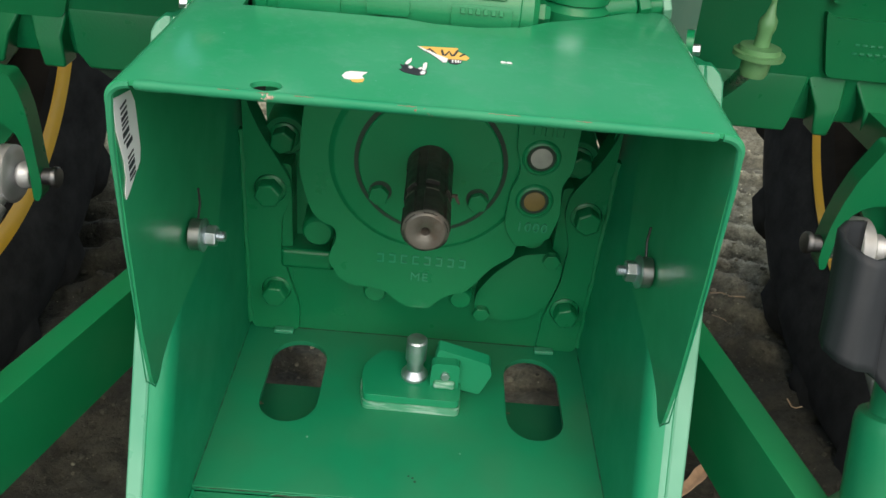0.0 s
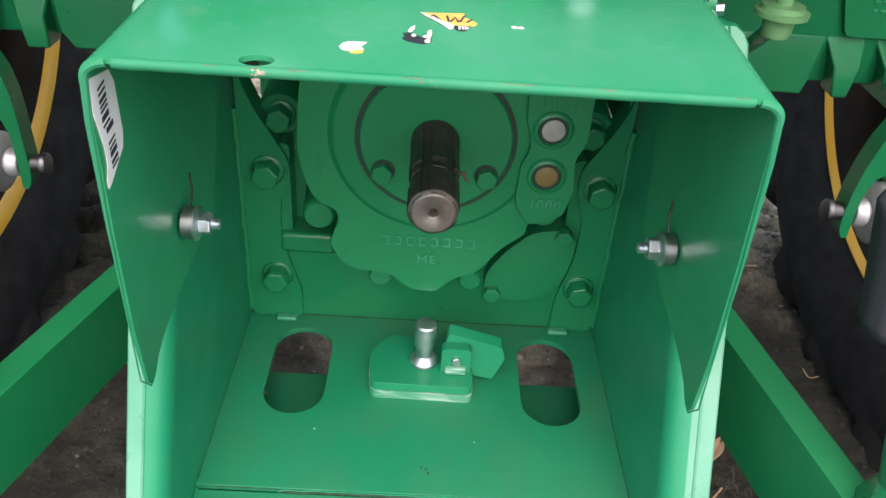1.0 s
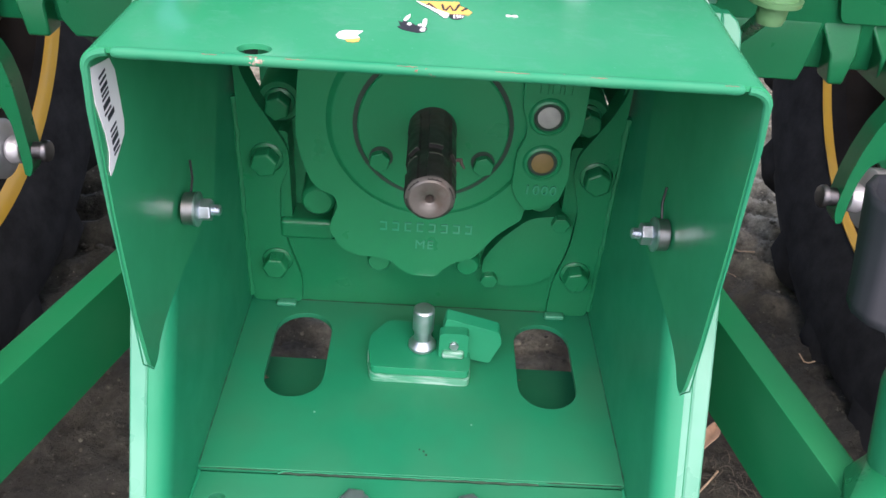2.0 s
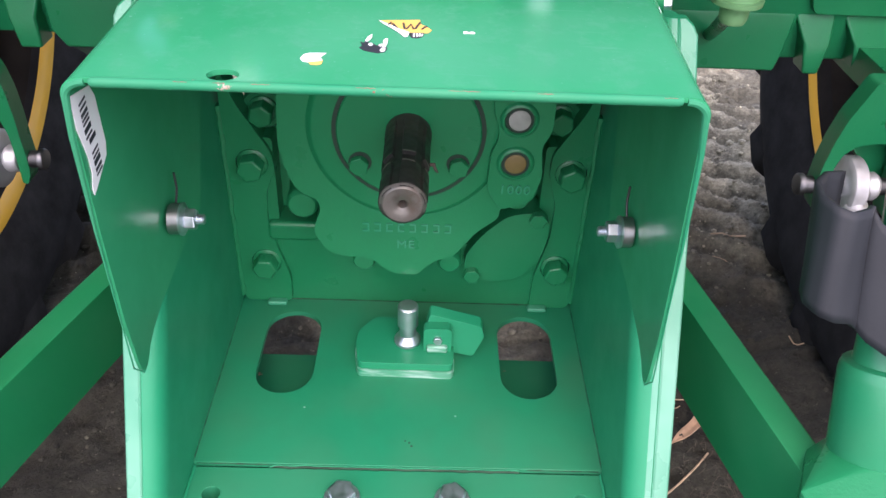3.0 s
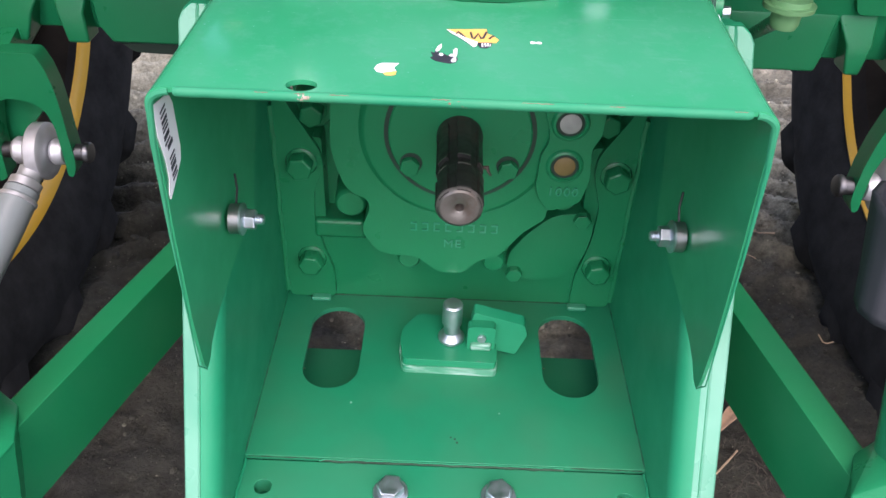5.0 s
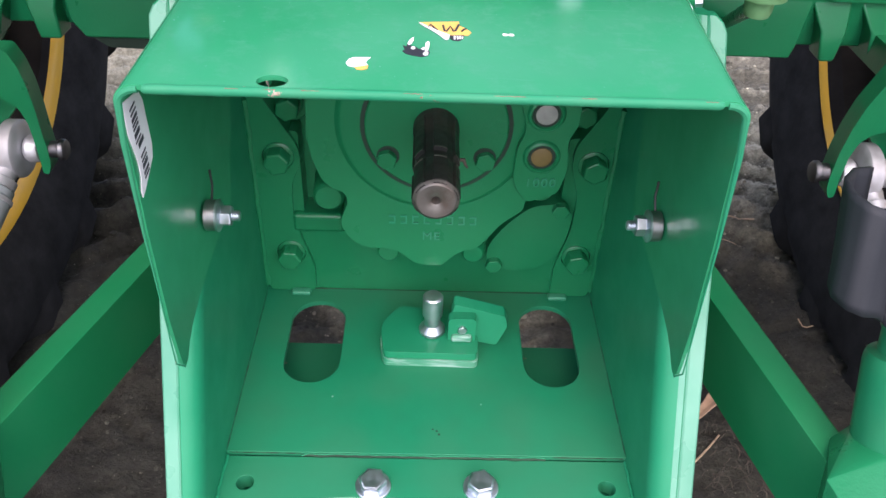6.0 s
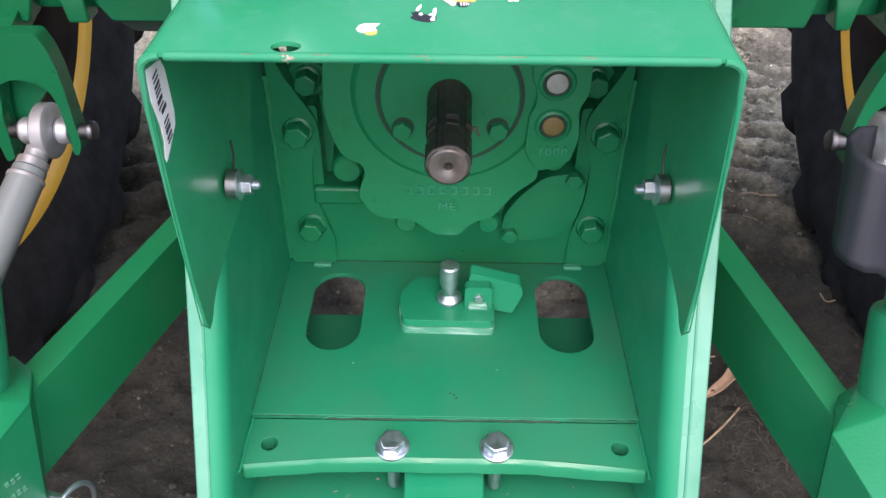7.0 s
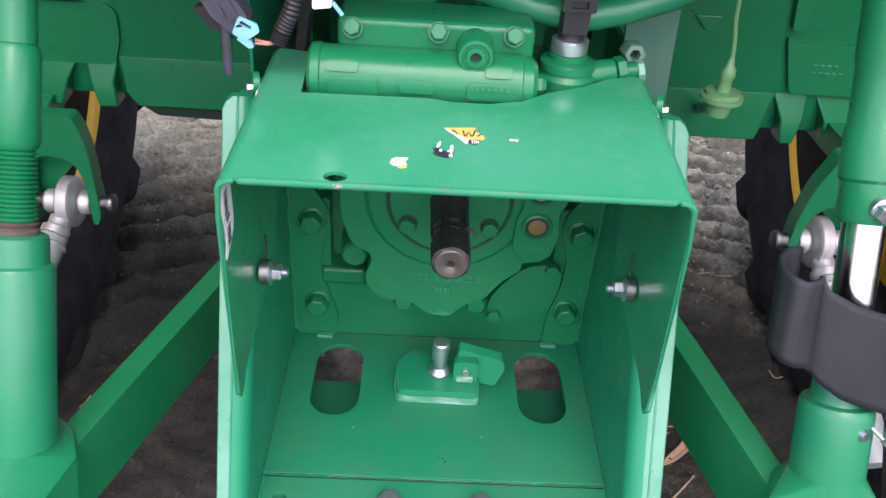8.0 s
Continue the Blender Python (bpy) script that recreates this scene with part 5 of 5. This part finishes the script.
for q in range(6):  # raised marks on the pad, worn past reading
    bm = B()
    x0 = 0.11 + 0.05 * q
    slab(bm, [[(x0, 0.035), (x0 + 0.03, 0.035), (x0 + 0.03, 0.07), (x0, 0.07)]], lambda u, v, w: Vector((u, YV - (0.25 + w) * math.cos(v / 0.25), ZV + (0.25 + w) * math.sin(v / 0.25))), 0.015, 0.032)
    part("raised_mark", bm, M_CAST, valve, bevel=0.004)
bm = B()
box(bm, (-1.03, 0.88, 1.42), (0.60, 1.42, 1.78))
part("block", bm, M_CAST, valve, bevel=0.06, seg=3)
for x in (-0.90, -0.20, 0.42):
    bolt("bolt", (x, 0.89, 1.69), (0, -0.9, 0.42), 0.074, 0.10, M_CAST, valve, 0.2 + x, washer=0.09, washer_h=0.03)
bm = B()
lathe(bm, (0.105, 0.95, 1.60), (0, -1, 0), [(0, 0.15), (0.30, 0.15), (0.33, 0.138), (0.335, 0.112), (0.318, 0.104), (0.318, 0.088), (0.345, 0.080), (0.348, 0.046), (0.31, 0.04)], 32)
part("plug", bm, M_CAST, valve)
bm = B()
lathe(bm, (0.105, 0.645, 1.60), (0, -1, 0), [(0, 0.042), (0.01, 0.042)], 6)
part("plug_socket", bm, M_GASKET_SHADE, valve)
bm = B()
lathe(bm, (0.62, YV, ZV), (1, 0, 0), [(0, 0.09), (0.06, 0.10), (0.10, 0.07)], 6)
part("end_screw", bm, M_CAST, valve)

lift = thing("lift_housing", (0, 2.4, 1.9), "green cast lift housing behind the hydraulic valve", "lift housing")
bm = B()
box(bm, (-1.0, 1.95, 1.86), (1.0, 2.78, 3.05))
part("body", bm, M_CAST, lift, bevel=0.06)
for x0, x1, z0 in ((-0.66, -0.23, 1.66), (0.12, 0.44, 1.71)):
    bm = B()
    slab(bm, [rounded([(x0, z0), (x1, z0), (x1 + 0.02, 2.6), (x0 - 0.02, 2.6)], 0.05)], XZ, 1.52, 2.0)
    part("cast_block", bm, M_CAST, lift, bevel=0.04, seg=3)

elbow = thing("pipe_elbow", (0.93, 1.1, 1.2), "green pipe elbow with clamp and steel fitting", "pipe fitting")
bm = B()
lathe(bm, (0.93, 1.10, 1.12), (0, 0, 1), [(0, 0.20), (0.05, 0.25), (0.20, 0.26), (0.25, 0.22), (0.26, 0.24), (0.32, 0.24), (0.34, 0.16)], 36)
part("swivel_body", bm, M_CAST, elbow)
bm = B()
rod(bm, (1.05, 1.10, 1.30), (1.36, 1.14, 1.36), 0.13, 20, 0.10)
part("side_arm", bm, M_CAST, elbow, bevel=0.02)
for x0, x1, r, n in ((1.36, 1.44, 0.12, 6), (1.44, 1.56, 0.07, 16), (1.56, 1.62, 0.10, 6)):
    bm = B()
    rod(bm, (x0, 1.14 + (x0 - 1.36) * 0.1, 1.355), (x1, 1.16, 1.37), r, n)
    part("union_nut" if n == 6 else "union", bm, M_WORN if x0 > 1.5 else M_CAST, elbow, bevel=0.01)
bm = B()
lathe(bm, (0.93, 1.12, 1.40), (0, 0, 1), [(0, 0.165), (0.10, 0.165), (0.115, 0.14)], 24)
part("fitting", bm, M_CAST, elbow)
bm = B()
lathe(bm, (0.93, 1.12, 1.51), (0, 0, 1), [(0, 0.145), (0.01, 0.16), (0.11, 0.16), (0.125, 0.145)], 28)
part("steel_sleeve", bm, M_ZINC, elbow, "bright steel sleeve")
bm = B()
lathe(bm, (0.93, 1.14, 1.63), (0, 0, 1), [(0, 0.115), (0.9, 0.115)], 24)
part("hose", bm, M_BLACK, elbow, "black hose")
bm = B()
slab(bm, [rounded([(0.83, 1.70), (1.04, 1.70), (1.06, 2.3), (0.83, 2.3)], 0.02)], XZ, 1.00, 1.05)
strap_ = part("hose_strap", bm, M_BLACK, elbow, "black plastic strap", bevel=0.01)
bm = B()
slab(bm, [rounded([(0.80, 1.90), (1.08, 1.90), (1.08, 2.02), (0.80, 2.02)], 0.02), [(0.87, 1.93), (1.01, 1.93), (1.01, 1.99), (0.87, 1.99)]], XZ, 0.96, 1.01)
part("buckle", bm, M_BLACK, strap_, bevel=0.01)
bm = B()
sweep(bm, [(-0.75, 1.45, 2.00), (0.0, 1.44, 1.98), (0.40, 1.40, 1.86), (0.62, 1.36, 1.80), (0.85, 1.33, 1.77), (1.1, 1.33, 1.76), (1.4, 1.36, 1.82), (1.8, 1.42, 1.95), (2.3, 1.55, 2.16), (3.2, 1.8, 2.6)], 0.13, 20)
solo("hydraulic_pipe", bm, M_ROD, (0.6, 1.3, 1.9), "green painted hydraulic pipe", "pipe")
bm = B()
lathe(bm, (1.53, 1.42, 1.45), (0, -1, 0.15), [(0, 0.10), (0.2, 0.10), (0.22, 0.09), (0.225, 0.05), (0.12, 0.042)], 6)
solo("sensor_port", bm, M_GREY, (1.5, 1.45, 1.5), "grey-green round port with a dark socket", "port")
# dark disc put in so that the port's hole looks deep and shaded
bm = B()
lathe(bm, (1.53, 1.295, 1.469), (0, -1, 0.15), [(0, 0.048), (0.004, 0.048)], 20)
solo("port_hole_shade", bm, M_GASKET_SHADE, (1.5, 1.28, 1.48), "dark disc painting the shade in the round port's hole", "socket")
bm = B()
slab(bm, [rounded([(1.50, 2.9), (2.03, 2.9), (2.06, 1.7), (2.12, 0.55), (1.80, 0.45), (1.60, 1.1)], 0.08)], XZ, 1.90, 1.95)
solo("side_bracket", bm, M_GREY, (1.8, 1.9, 0.6), "grey-green bracket plate beside the gearbox", "bracket", "side brackets", bevel=0.012)
bm = B()
slab(bm, [rounded([(1.15, 0.60), (4.3, 0.40), (4.3, 2.6), (1.3, 2.6), (1.2, 1.40)], 0.1)], YZ, -1.83, -1.80)
solo("side_bracket", bm, M_PLATE, (-1.8, 1.5, 0.6), "green bracket plate beside the gearbox", "bracket", "side brackets", bevel=0.008)
for s in (-1, 1):
    t = thing("ear_bolt", (s * 1.76, 0.60, 1.20), "zinc bolt head on the shield's mounting ear", "bolt", "ear bolts")
    bolt("head", (s * 1.70, 0.66, 1.22), (s * 0.9, -0.25, 0.1), 0.042, 0.055, M_ZINC, t, 0.1)
    bm = B()
    lathe(bm, (s * 1.66, 0.70, 1.24), (s * 0.9, -0.25, 0.1), [(0, 0.10), (0.05, 0.10)], 20)
    part("washer", bm, M_CAST, t)

# ---- breather with its thin pipe ----
br = thing("breather", (2.62, 1.8, 0.7), "pale green breather cap with a thin pipe", "breather")
bm = B()
lathe(bm, (2.62, 1.80, 0.70), (0, 0, 1), [(0, 0.10), (0.04, 0.115), (0.15, 0.12), (0.16, 0.16), (0.165, 0.205), (0.205, 0.21), (0.21, 0.17), (0.25, 0.165), (0.255, 0.065), (0.36, 0.058), (0.40, 0.072), (0.47, 0.07), (0.51, 0.042), (0.60, 0.020)], 32)
part("cap", bm, M_LIGHT, br)
bm = B()
sweep(bm, [(2.62, 1.80, 1.30), (2.60, 1.80, 1.45), (2.56, 1.81, 1.65), (2.54, 1.82, 1.9), (2.53, 1.83, 2.2), (2.55, 1.84, 3.0)], 0.021, 10)
part("thin_pipe", bm, M_LIGHT, br)
bm = B()
rod(bm, (2.63, 1.86, 0.76), (3.42, 4.46, -0.42), 0.07, 16)
part("mount_arm", bm, M_CAST, br)

# ---- wiring plug and corrugated conduit ----
plug = thing("wiring_plug", (-1.8, 0.6, 1.5), "dark grey wiring connector with a light blue lock", "connector")
cz = 0.62
bm = B()
slab(bm, [rounded([(-2.10, 2.10), (-1.96, 1.83), (-1.76, 1.66), (-1.66, 1.80), (-1.72, 1.92), (-1.92, 2.16)], 0.04)], XZ, cz - 0.06, cz + 0.14)
part("housing", bm, M_GREYPL, plug, bevel=0.02)
bm = B()
slab(bm, [rounded([(-1.80, 1.72), (-1.70, 1.66), (-1.585, 1.74), (-1.60, 1.80), (-1.74, 1.855)], 0.02), [(-1.74, 1.80), (-1.66, 1.755), (-1.645, 1.78), (-1.72, 1.825)]], XZ, cz - 0.09, cz - 0.065)
part("lock", bm, M_BLUE, plug, "light blue lock frame", bevel=0.006)
bm = B()
slab(bm, [rounded([(-1.77, 1.67), (-1.68, 1.60), (-1.64, 1.61), (-1.66, 1.66), (-1.74, 1.71)], 0.01)], XZ, cz - 0.08, cz - 0.04)
part("lock_clip", bm, M_BLUE, plug, bevel=0.006)
bm = B()
sweep(bm, [(-1.865, cz + 0.03, 1.74), (-1.87, cz + 0.02, 1.64), (-1.875, cz + 0.02, 1.54), (-1.88, cz + 0.02, 1.44), (-1.88, cz + 0.02, 1.34)], [0.05, 0.045, 0.042, 0.04, 0.03], 12)
part("blank_plug", bm, M_GREYPL, plug, "grey blank plug")
bm = B()
slab(bm, [rounded([(-2.12, 1.86), (-1.98, 1.70), (-1.84, 1.66), (-1.86, 1.76), (-1.96, 1.90)], 0.02)], XZ, cz + 0.02, cz + 0.16)
part("wing", bm, M_BLACK, plug, "black wing behind the connector", bevel=0.01)
for q in range(3):
    bm = B()
    fx = 0.07 * q
    slab(bm, [rounded([(-2.02 + fx, 2.06 - fx * 0.3), (-1.98 + fx, 2.08 - fx * 0.3), (-1.83 + fx * 0.8, 1.86 - fx * 0.4), (-1.86 + fx * 0.8, 1.83 - fx * 0.4)], 0.01)], XZ, cz - 0.075, cz - 0.055)
    part("ridge", bm, M_GREYPL, plug, bevel=0.006)
for k, dz in enumerate((0.0, 0.03)):
    bm = B()
    sweep(bm, [(-1.64, cz - 0.03, 1.66 - dz), (-1.55, cz - 0.02, 1.635 - dz * 0.5), (-1.46, cz, 1.63)], 0.011, 6)
    part("wire", bm, M_WIRE, plug)
bm = B()
pts = [(-1.47, cz, 1.62), (-1.43, cz + 0.02, 1.72), (-1.36, cz + 0.02, 1.86), (-1.30, cz + 0.03, 2.05), (-1.2, cz + 0.1, 2.6)]
fine = []
for a, b in zip(pts, pts[1:]):
    for k in range(10):
        fine.append(Vector(a) + (Vector(b) - Vector(a)) * k / 10)
sweep(bm, fine, [0.075 if k % 2 else 0.06 for k in range(len(fine))], 12)
solo("wire_conduit", bm, M_BLACK, (-1.4, 0.6, 1.6), "black corrugated wiring conduit", "conduit")
bm = B()
slab(bm, [rounded([(-1.18, 1.93), (-1.03, 1.95), (-1.02, 2.3), (-1.17, 2.3)], 0.02)], XZ, cz - 0.05, cz + 0.08)
wp = thing("small_connector", (-1.1, 0.6, 1.93), "small white connector with a blue clip", "connector")
part("housing", bm, M_WHITE, wp, bevel=0.01)
bm = B()
sweep(bm, [(-1.02, cz - 0.05, 1.99), (-0.98, cz - 0.05, 1.94), (-0.95, cz - 0.05, 1.90)], 0.018, 8)
part("clip", bm, M_BLUE, wp)
bm = B()
sweep(bm, [(-1.42, 1.45, 0.9), (-1.40, 1.40, 1.3), (-1.34, 1.32, 1.65), (-1.22, 1.22, 1.95), (-1.05, 1.15, 2.3), (-0.9, 1.1, 2.8)], 0.065, 10)
solo("black_cable", bm, M_BLACK, (-1.2, 1.0, 1.5), "black cable behind the valve", "cable")

# ---- rear wheels ----
for s in (-1, 1):
    cy, cz_, R = 5.49, GROUND + 6.67, 7.0
    wh = thing("rear_wheel", (s * 7.5, cy, GROUND), "large rear tractor wheel with black lugged tyre and yellow rim", "wheel", "rear wheels")
    C = Vector((8.22 if s > 0 else -7.81, cy, cz_))
    bm = B()
    prof = [(-1.05, 4.75), (-1.22, 5.0), (-1.34, 5.4), (-1.39, 5.8), (-1.37, 6.2), (-1.30, 6.45), (-1.18, 6.58), (-0.7, 6.68), (0, 6.71), (0.7, 6.68), (1.18, 6.58), (1.30, 6.45), (1.37, 6.2), (1.39, 5.8), (1.34, 5.4), (1.22, 5.0), (1.05, 4.75)]
    lathe(bm, C, (1, 0, 0), prof, 96, cap=False)
    tyre = part("tyre", bm, M_TYRE, wh, angle=60)
    for half in (-1, 1):
        for k in range(20):
            a = 2 * math.pi * (k + (0.5 if half > 0 else 0)) / 20 - (0.10 if s > 0 else 0.0)
            bm = B()
            rows = []
            for f, wdt in ((0.0, 0.24), (0.5, 0.27), (0.92, 0.33), (1.0, 0.30)):
                x = half * (0.05 + 1.31 * f)
                aa = a + f * 0.20
                base_r = 6.64 - 0.22 * max(0, f - 0.85) / 0.15
                ring = []
                for r, wd in ((base_r - 0.3, wdt * 1.4), (R - 0.02 - 0.12 * max(0, f - 0.9) / 0.1, wdt)):
                    for sg in (-1, 1):
                        ang = aa + sg * wd / R
                        ring.append(bm.verts.new(C + Vector((x, r * math.cos(ang), r * math.sin(ang)))))
                rows.append([ring[0], ring[1], ring[3], ring[2]])
            for p, q in zip(rows, rows[1:]):
                for j in range(4):
                    bm.faces.new((p[j], p[(j + 1) % 4], q[(j + 1) % 4], q[j]))
            bm.faces.new(rows[0])
            bm.faces.new(rows[-1])
            part("lug", bm, M_TYRE, tyre, bevel=0.03)
    bm = B()
    lathe(bm, C, (1, 0, 0), [(-1.02, 4.63), (-1.10, 4.67), (-1.13, 4.72), (-1.11, 4.77), (-1.04, 4.76)], 96, cap=False)
    part("inner_rim_flange", bm, M_YELLOW, wh, "yellow enamelled rim flange")
    bm = B()
    lathe(bm, C, (1, 0, 0), [(1.02, 4.60), (1.12, 4.72), (1.14, 4.92), (1.10, 4.95), (1.04, 4.90)], 96, cap=False)
    part("outer_rim_flange", bm, M_YELLOW, wh, "yellow enamelled rim flange")
    # the barrel's dark colour stands for the shade in the wheel
    bm = B()
    lathe(bm, C, (1, 0, 0), [(-1.02, 4.635), (-0.85, 4.45), (-0.2, 4.35), (0.4, 4.35), (0.95, 4.45), (1.02, 4.61)], 96, cap=False)
    part("rim_barrel", bm, M_RIM_SHADE, wh, "rim barrel painted black for the shade inside the rim")
    bm = B()
    lathe(bm, C, (1, 0, 0), [(-s * 0.2, 4.36), (-s * 0.35, 3.9), (-s * 0.75, 3.2), (-s * 0.85, 2.2), (-s * 0.8, 1.5), (-s * 0.8, 0.2)], 64, cap=False)
    part("disc", bm, M_YELLOW, wh, "yellow wheel disc")

# ---- straws, twigs, a dry leaf and clods on the ground ----
def on_ground(x, y):
    far = max(abs(x) / 13, abs(y - 10) / 22, 1.0)
    return GROUND + soil_height(x, y) / far**2 - 0.08


random.seed(11)
straws = [(6.35, 8.75, 0.05, 0.75), (4.12, 2.93, 0.746, 1.09)]
for _ in range(26):
    side = random.choice((-1, 1, 1))
    straws.append((side * random.uniform(2.4, 8.0), random.uniform(0.5, 13), random.uniform(0, 6.3), random.uniform(0.12, 0.5)))
for x, y, a, ln in straws:
    bm = B()
    z = on_ground(x, y)
    pts = []
    bend = random.uniform(-0.06, 0.06)
    for k in range(5):
        f = k / 4 - 0.5
        xx, yy = x + math.cos(a) * ln * f + bend * (4 * f * f - 1), y + math.sin(a) * ln * f
        pts.append((xx, yy, max(z, on_ground(xx, yy)) + 0.03))
    sweep(bm, pts, random.uniform(0.006, 0.012) + 0.006 * (ln > 0.7), 5)
    solo("straw", bm, M_STRAW, (x, y, z), "dry pale straw lying on the soil", "straw", "straws on the soil")
# one curled leaf
bm = B()
lx, ly = 4.36, 3.81
lz = on_ground(lx, ly) + 0.10
rows = []
for k in range(13):
    f = k / 12
    wd = 0.085 * (1 - abs(2 * f - 1.0) ** 3) * (1 + 0.12 * math.sin(11 * f)) + 0.03 * f
    rows.append([bm.verts.new((lx + 0.76 * (f - 0.5) - g * wd * 0.7 + 0.10 * math.sin(3.1 * f), ly + 0.74 * (f - 0.5) + g * wd * 0.7, lz + 0.05 * math.sin(3 * f) + (0.03 + 0.07 * f) * g * g)) for g in (-1, -0.4, 0.4, 1)])
for a, b in zip(rows, rows[1:]):
    for k in range(3):
        bm.faces.new((a[k], a[k + 1], b[k + 1], b[k]))
leaf = solo("dry_leaf", bm, M_LEAF, (lx, ly, lz - 0.1), "curled dry brown leaf on the soil", "leaf", angle=180)
md = leaf.modifiers.new("thick", "SOLIDIFY")
md.thickness = 0.001
# a tuft of dry grass roots beside the right-hand link
bm = B()
for _ in range(95):
    x, y = 4.70 + random.gauss(0, 0.38), 2.75 + random.gauss(0, 0.45)
    a, ln = random.uniform(0, 6.3), random.uniform(0.10, 0.32)
    z = on_ground(x, y) + 0.02
    bow = random.uniform(0.02, 0.16)
    sweep(bm, [(x + math.cos(a + 0.9 * f) * ln * f, y + math.sin(a + 0.9 * f) * ln * f, z + bow * math.sin(math.pi * f) + 0.02) for f in (0, 0.25, 0.5, 0.75, 1.0)], random.uniform(0.003, 0.006), 4)
solo("dry_grass", bm, M_ROOT, (4.70, 2.75, GROUND), "tuft of dry grass roots on the soil", "dry grass", kind="stuff")

bm = B()
random.seed(21)
ICO = []
g_ = (1 + 5**0.5) / 2
for a in (-1, 1):
    for b in (-g_, g_):
        ICO += [Vector((0, a, b)).normalized(), Vector((a, b, 0)).normalized(), Vector((b, 0, a)).normalized()]
ICO_F = [(i, j, k) for i in range(12) for j in range(i + 1, 12) for k in range(j + 1, 12) if all((ICO[p] - ICO[q]).length < 1.06 for p, q in ((i, j), (j, k), (i, k)))]
for n_clod in range(11500):
    x = random.choice((-1, 1)) * random.uniform(0.2, 9)
    y = -1.0 + 19 * random.random() ** 1.3
    if n_clod > 9000:
        x, y = random.uniform(4.5, 11), random.uniform(8, 19)
    r = min(0.06, 0.020 * math.exp(random.gauss(0, 0.5))) + (0.05 if random.random() < 0.012 else 0)
    c = Vector((x, y, on_ground(x, y) + r * 0.25))
    vs = [bm.verts.new(c + Vector((d.x * random.uniform(0.7, 1.4), d.y * random.uniform(0.7, 1.4), d.z * 0.75)) * r) for d in ICO]
    for f in ICO_F:
        bm.faces.new([vs[k] for k in f])
solo("soil_clods", bm, M_CLOD, (0, 5, GROUND), "loose crumbs and clods of soil", "soil", kind="stuff", angle=180)
# ---- unseen blocks added above the axle to shade it, the rods and the valve ----
shaders = thing("overhead_shade", (0, 4.0, 3.6), "plain green unseen blocks above the axle, added for shade", "tractor body")
bm = B()
box(bm, (-5.0, 2.4, 3.6), (5.0, 6.6, 4.6))
part("axle_shade_block", bm, M_CAST, shaders, bevel=0.3)
bm = B()
box(bm, (-4.3, -0.1, 3.0), (4.3, 2.39, 4.6))
part("valve_shade_block", bm, M_CAST, shaders, bevel=0.3)
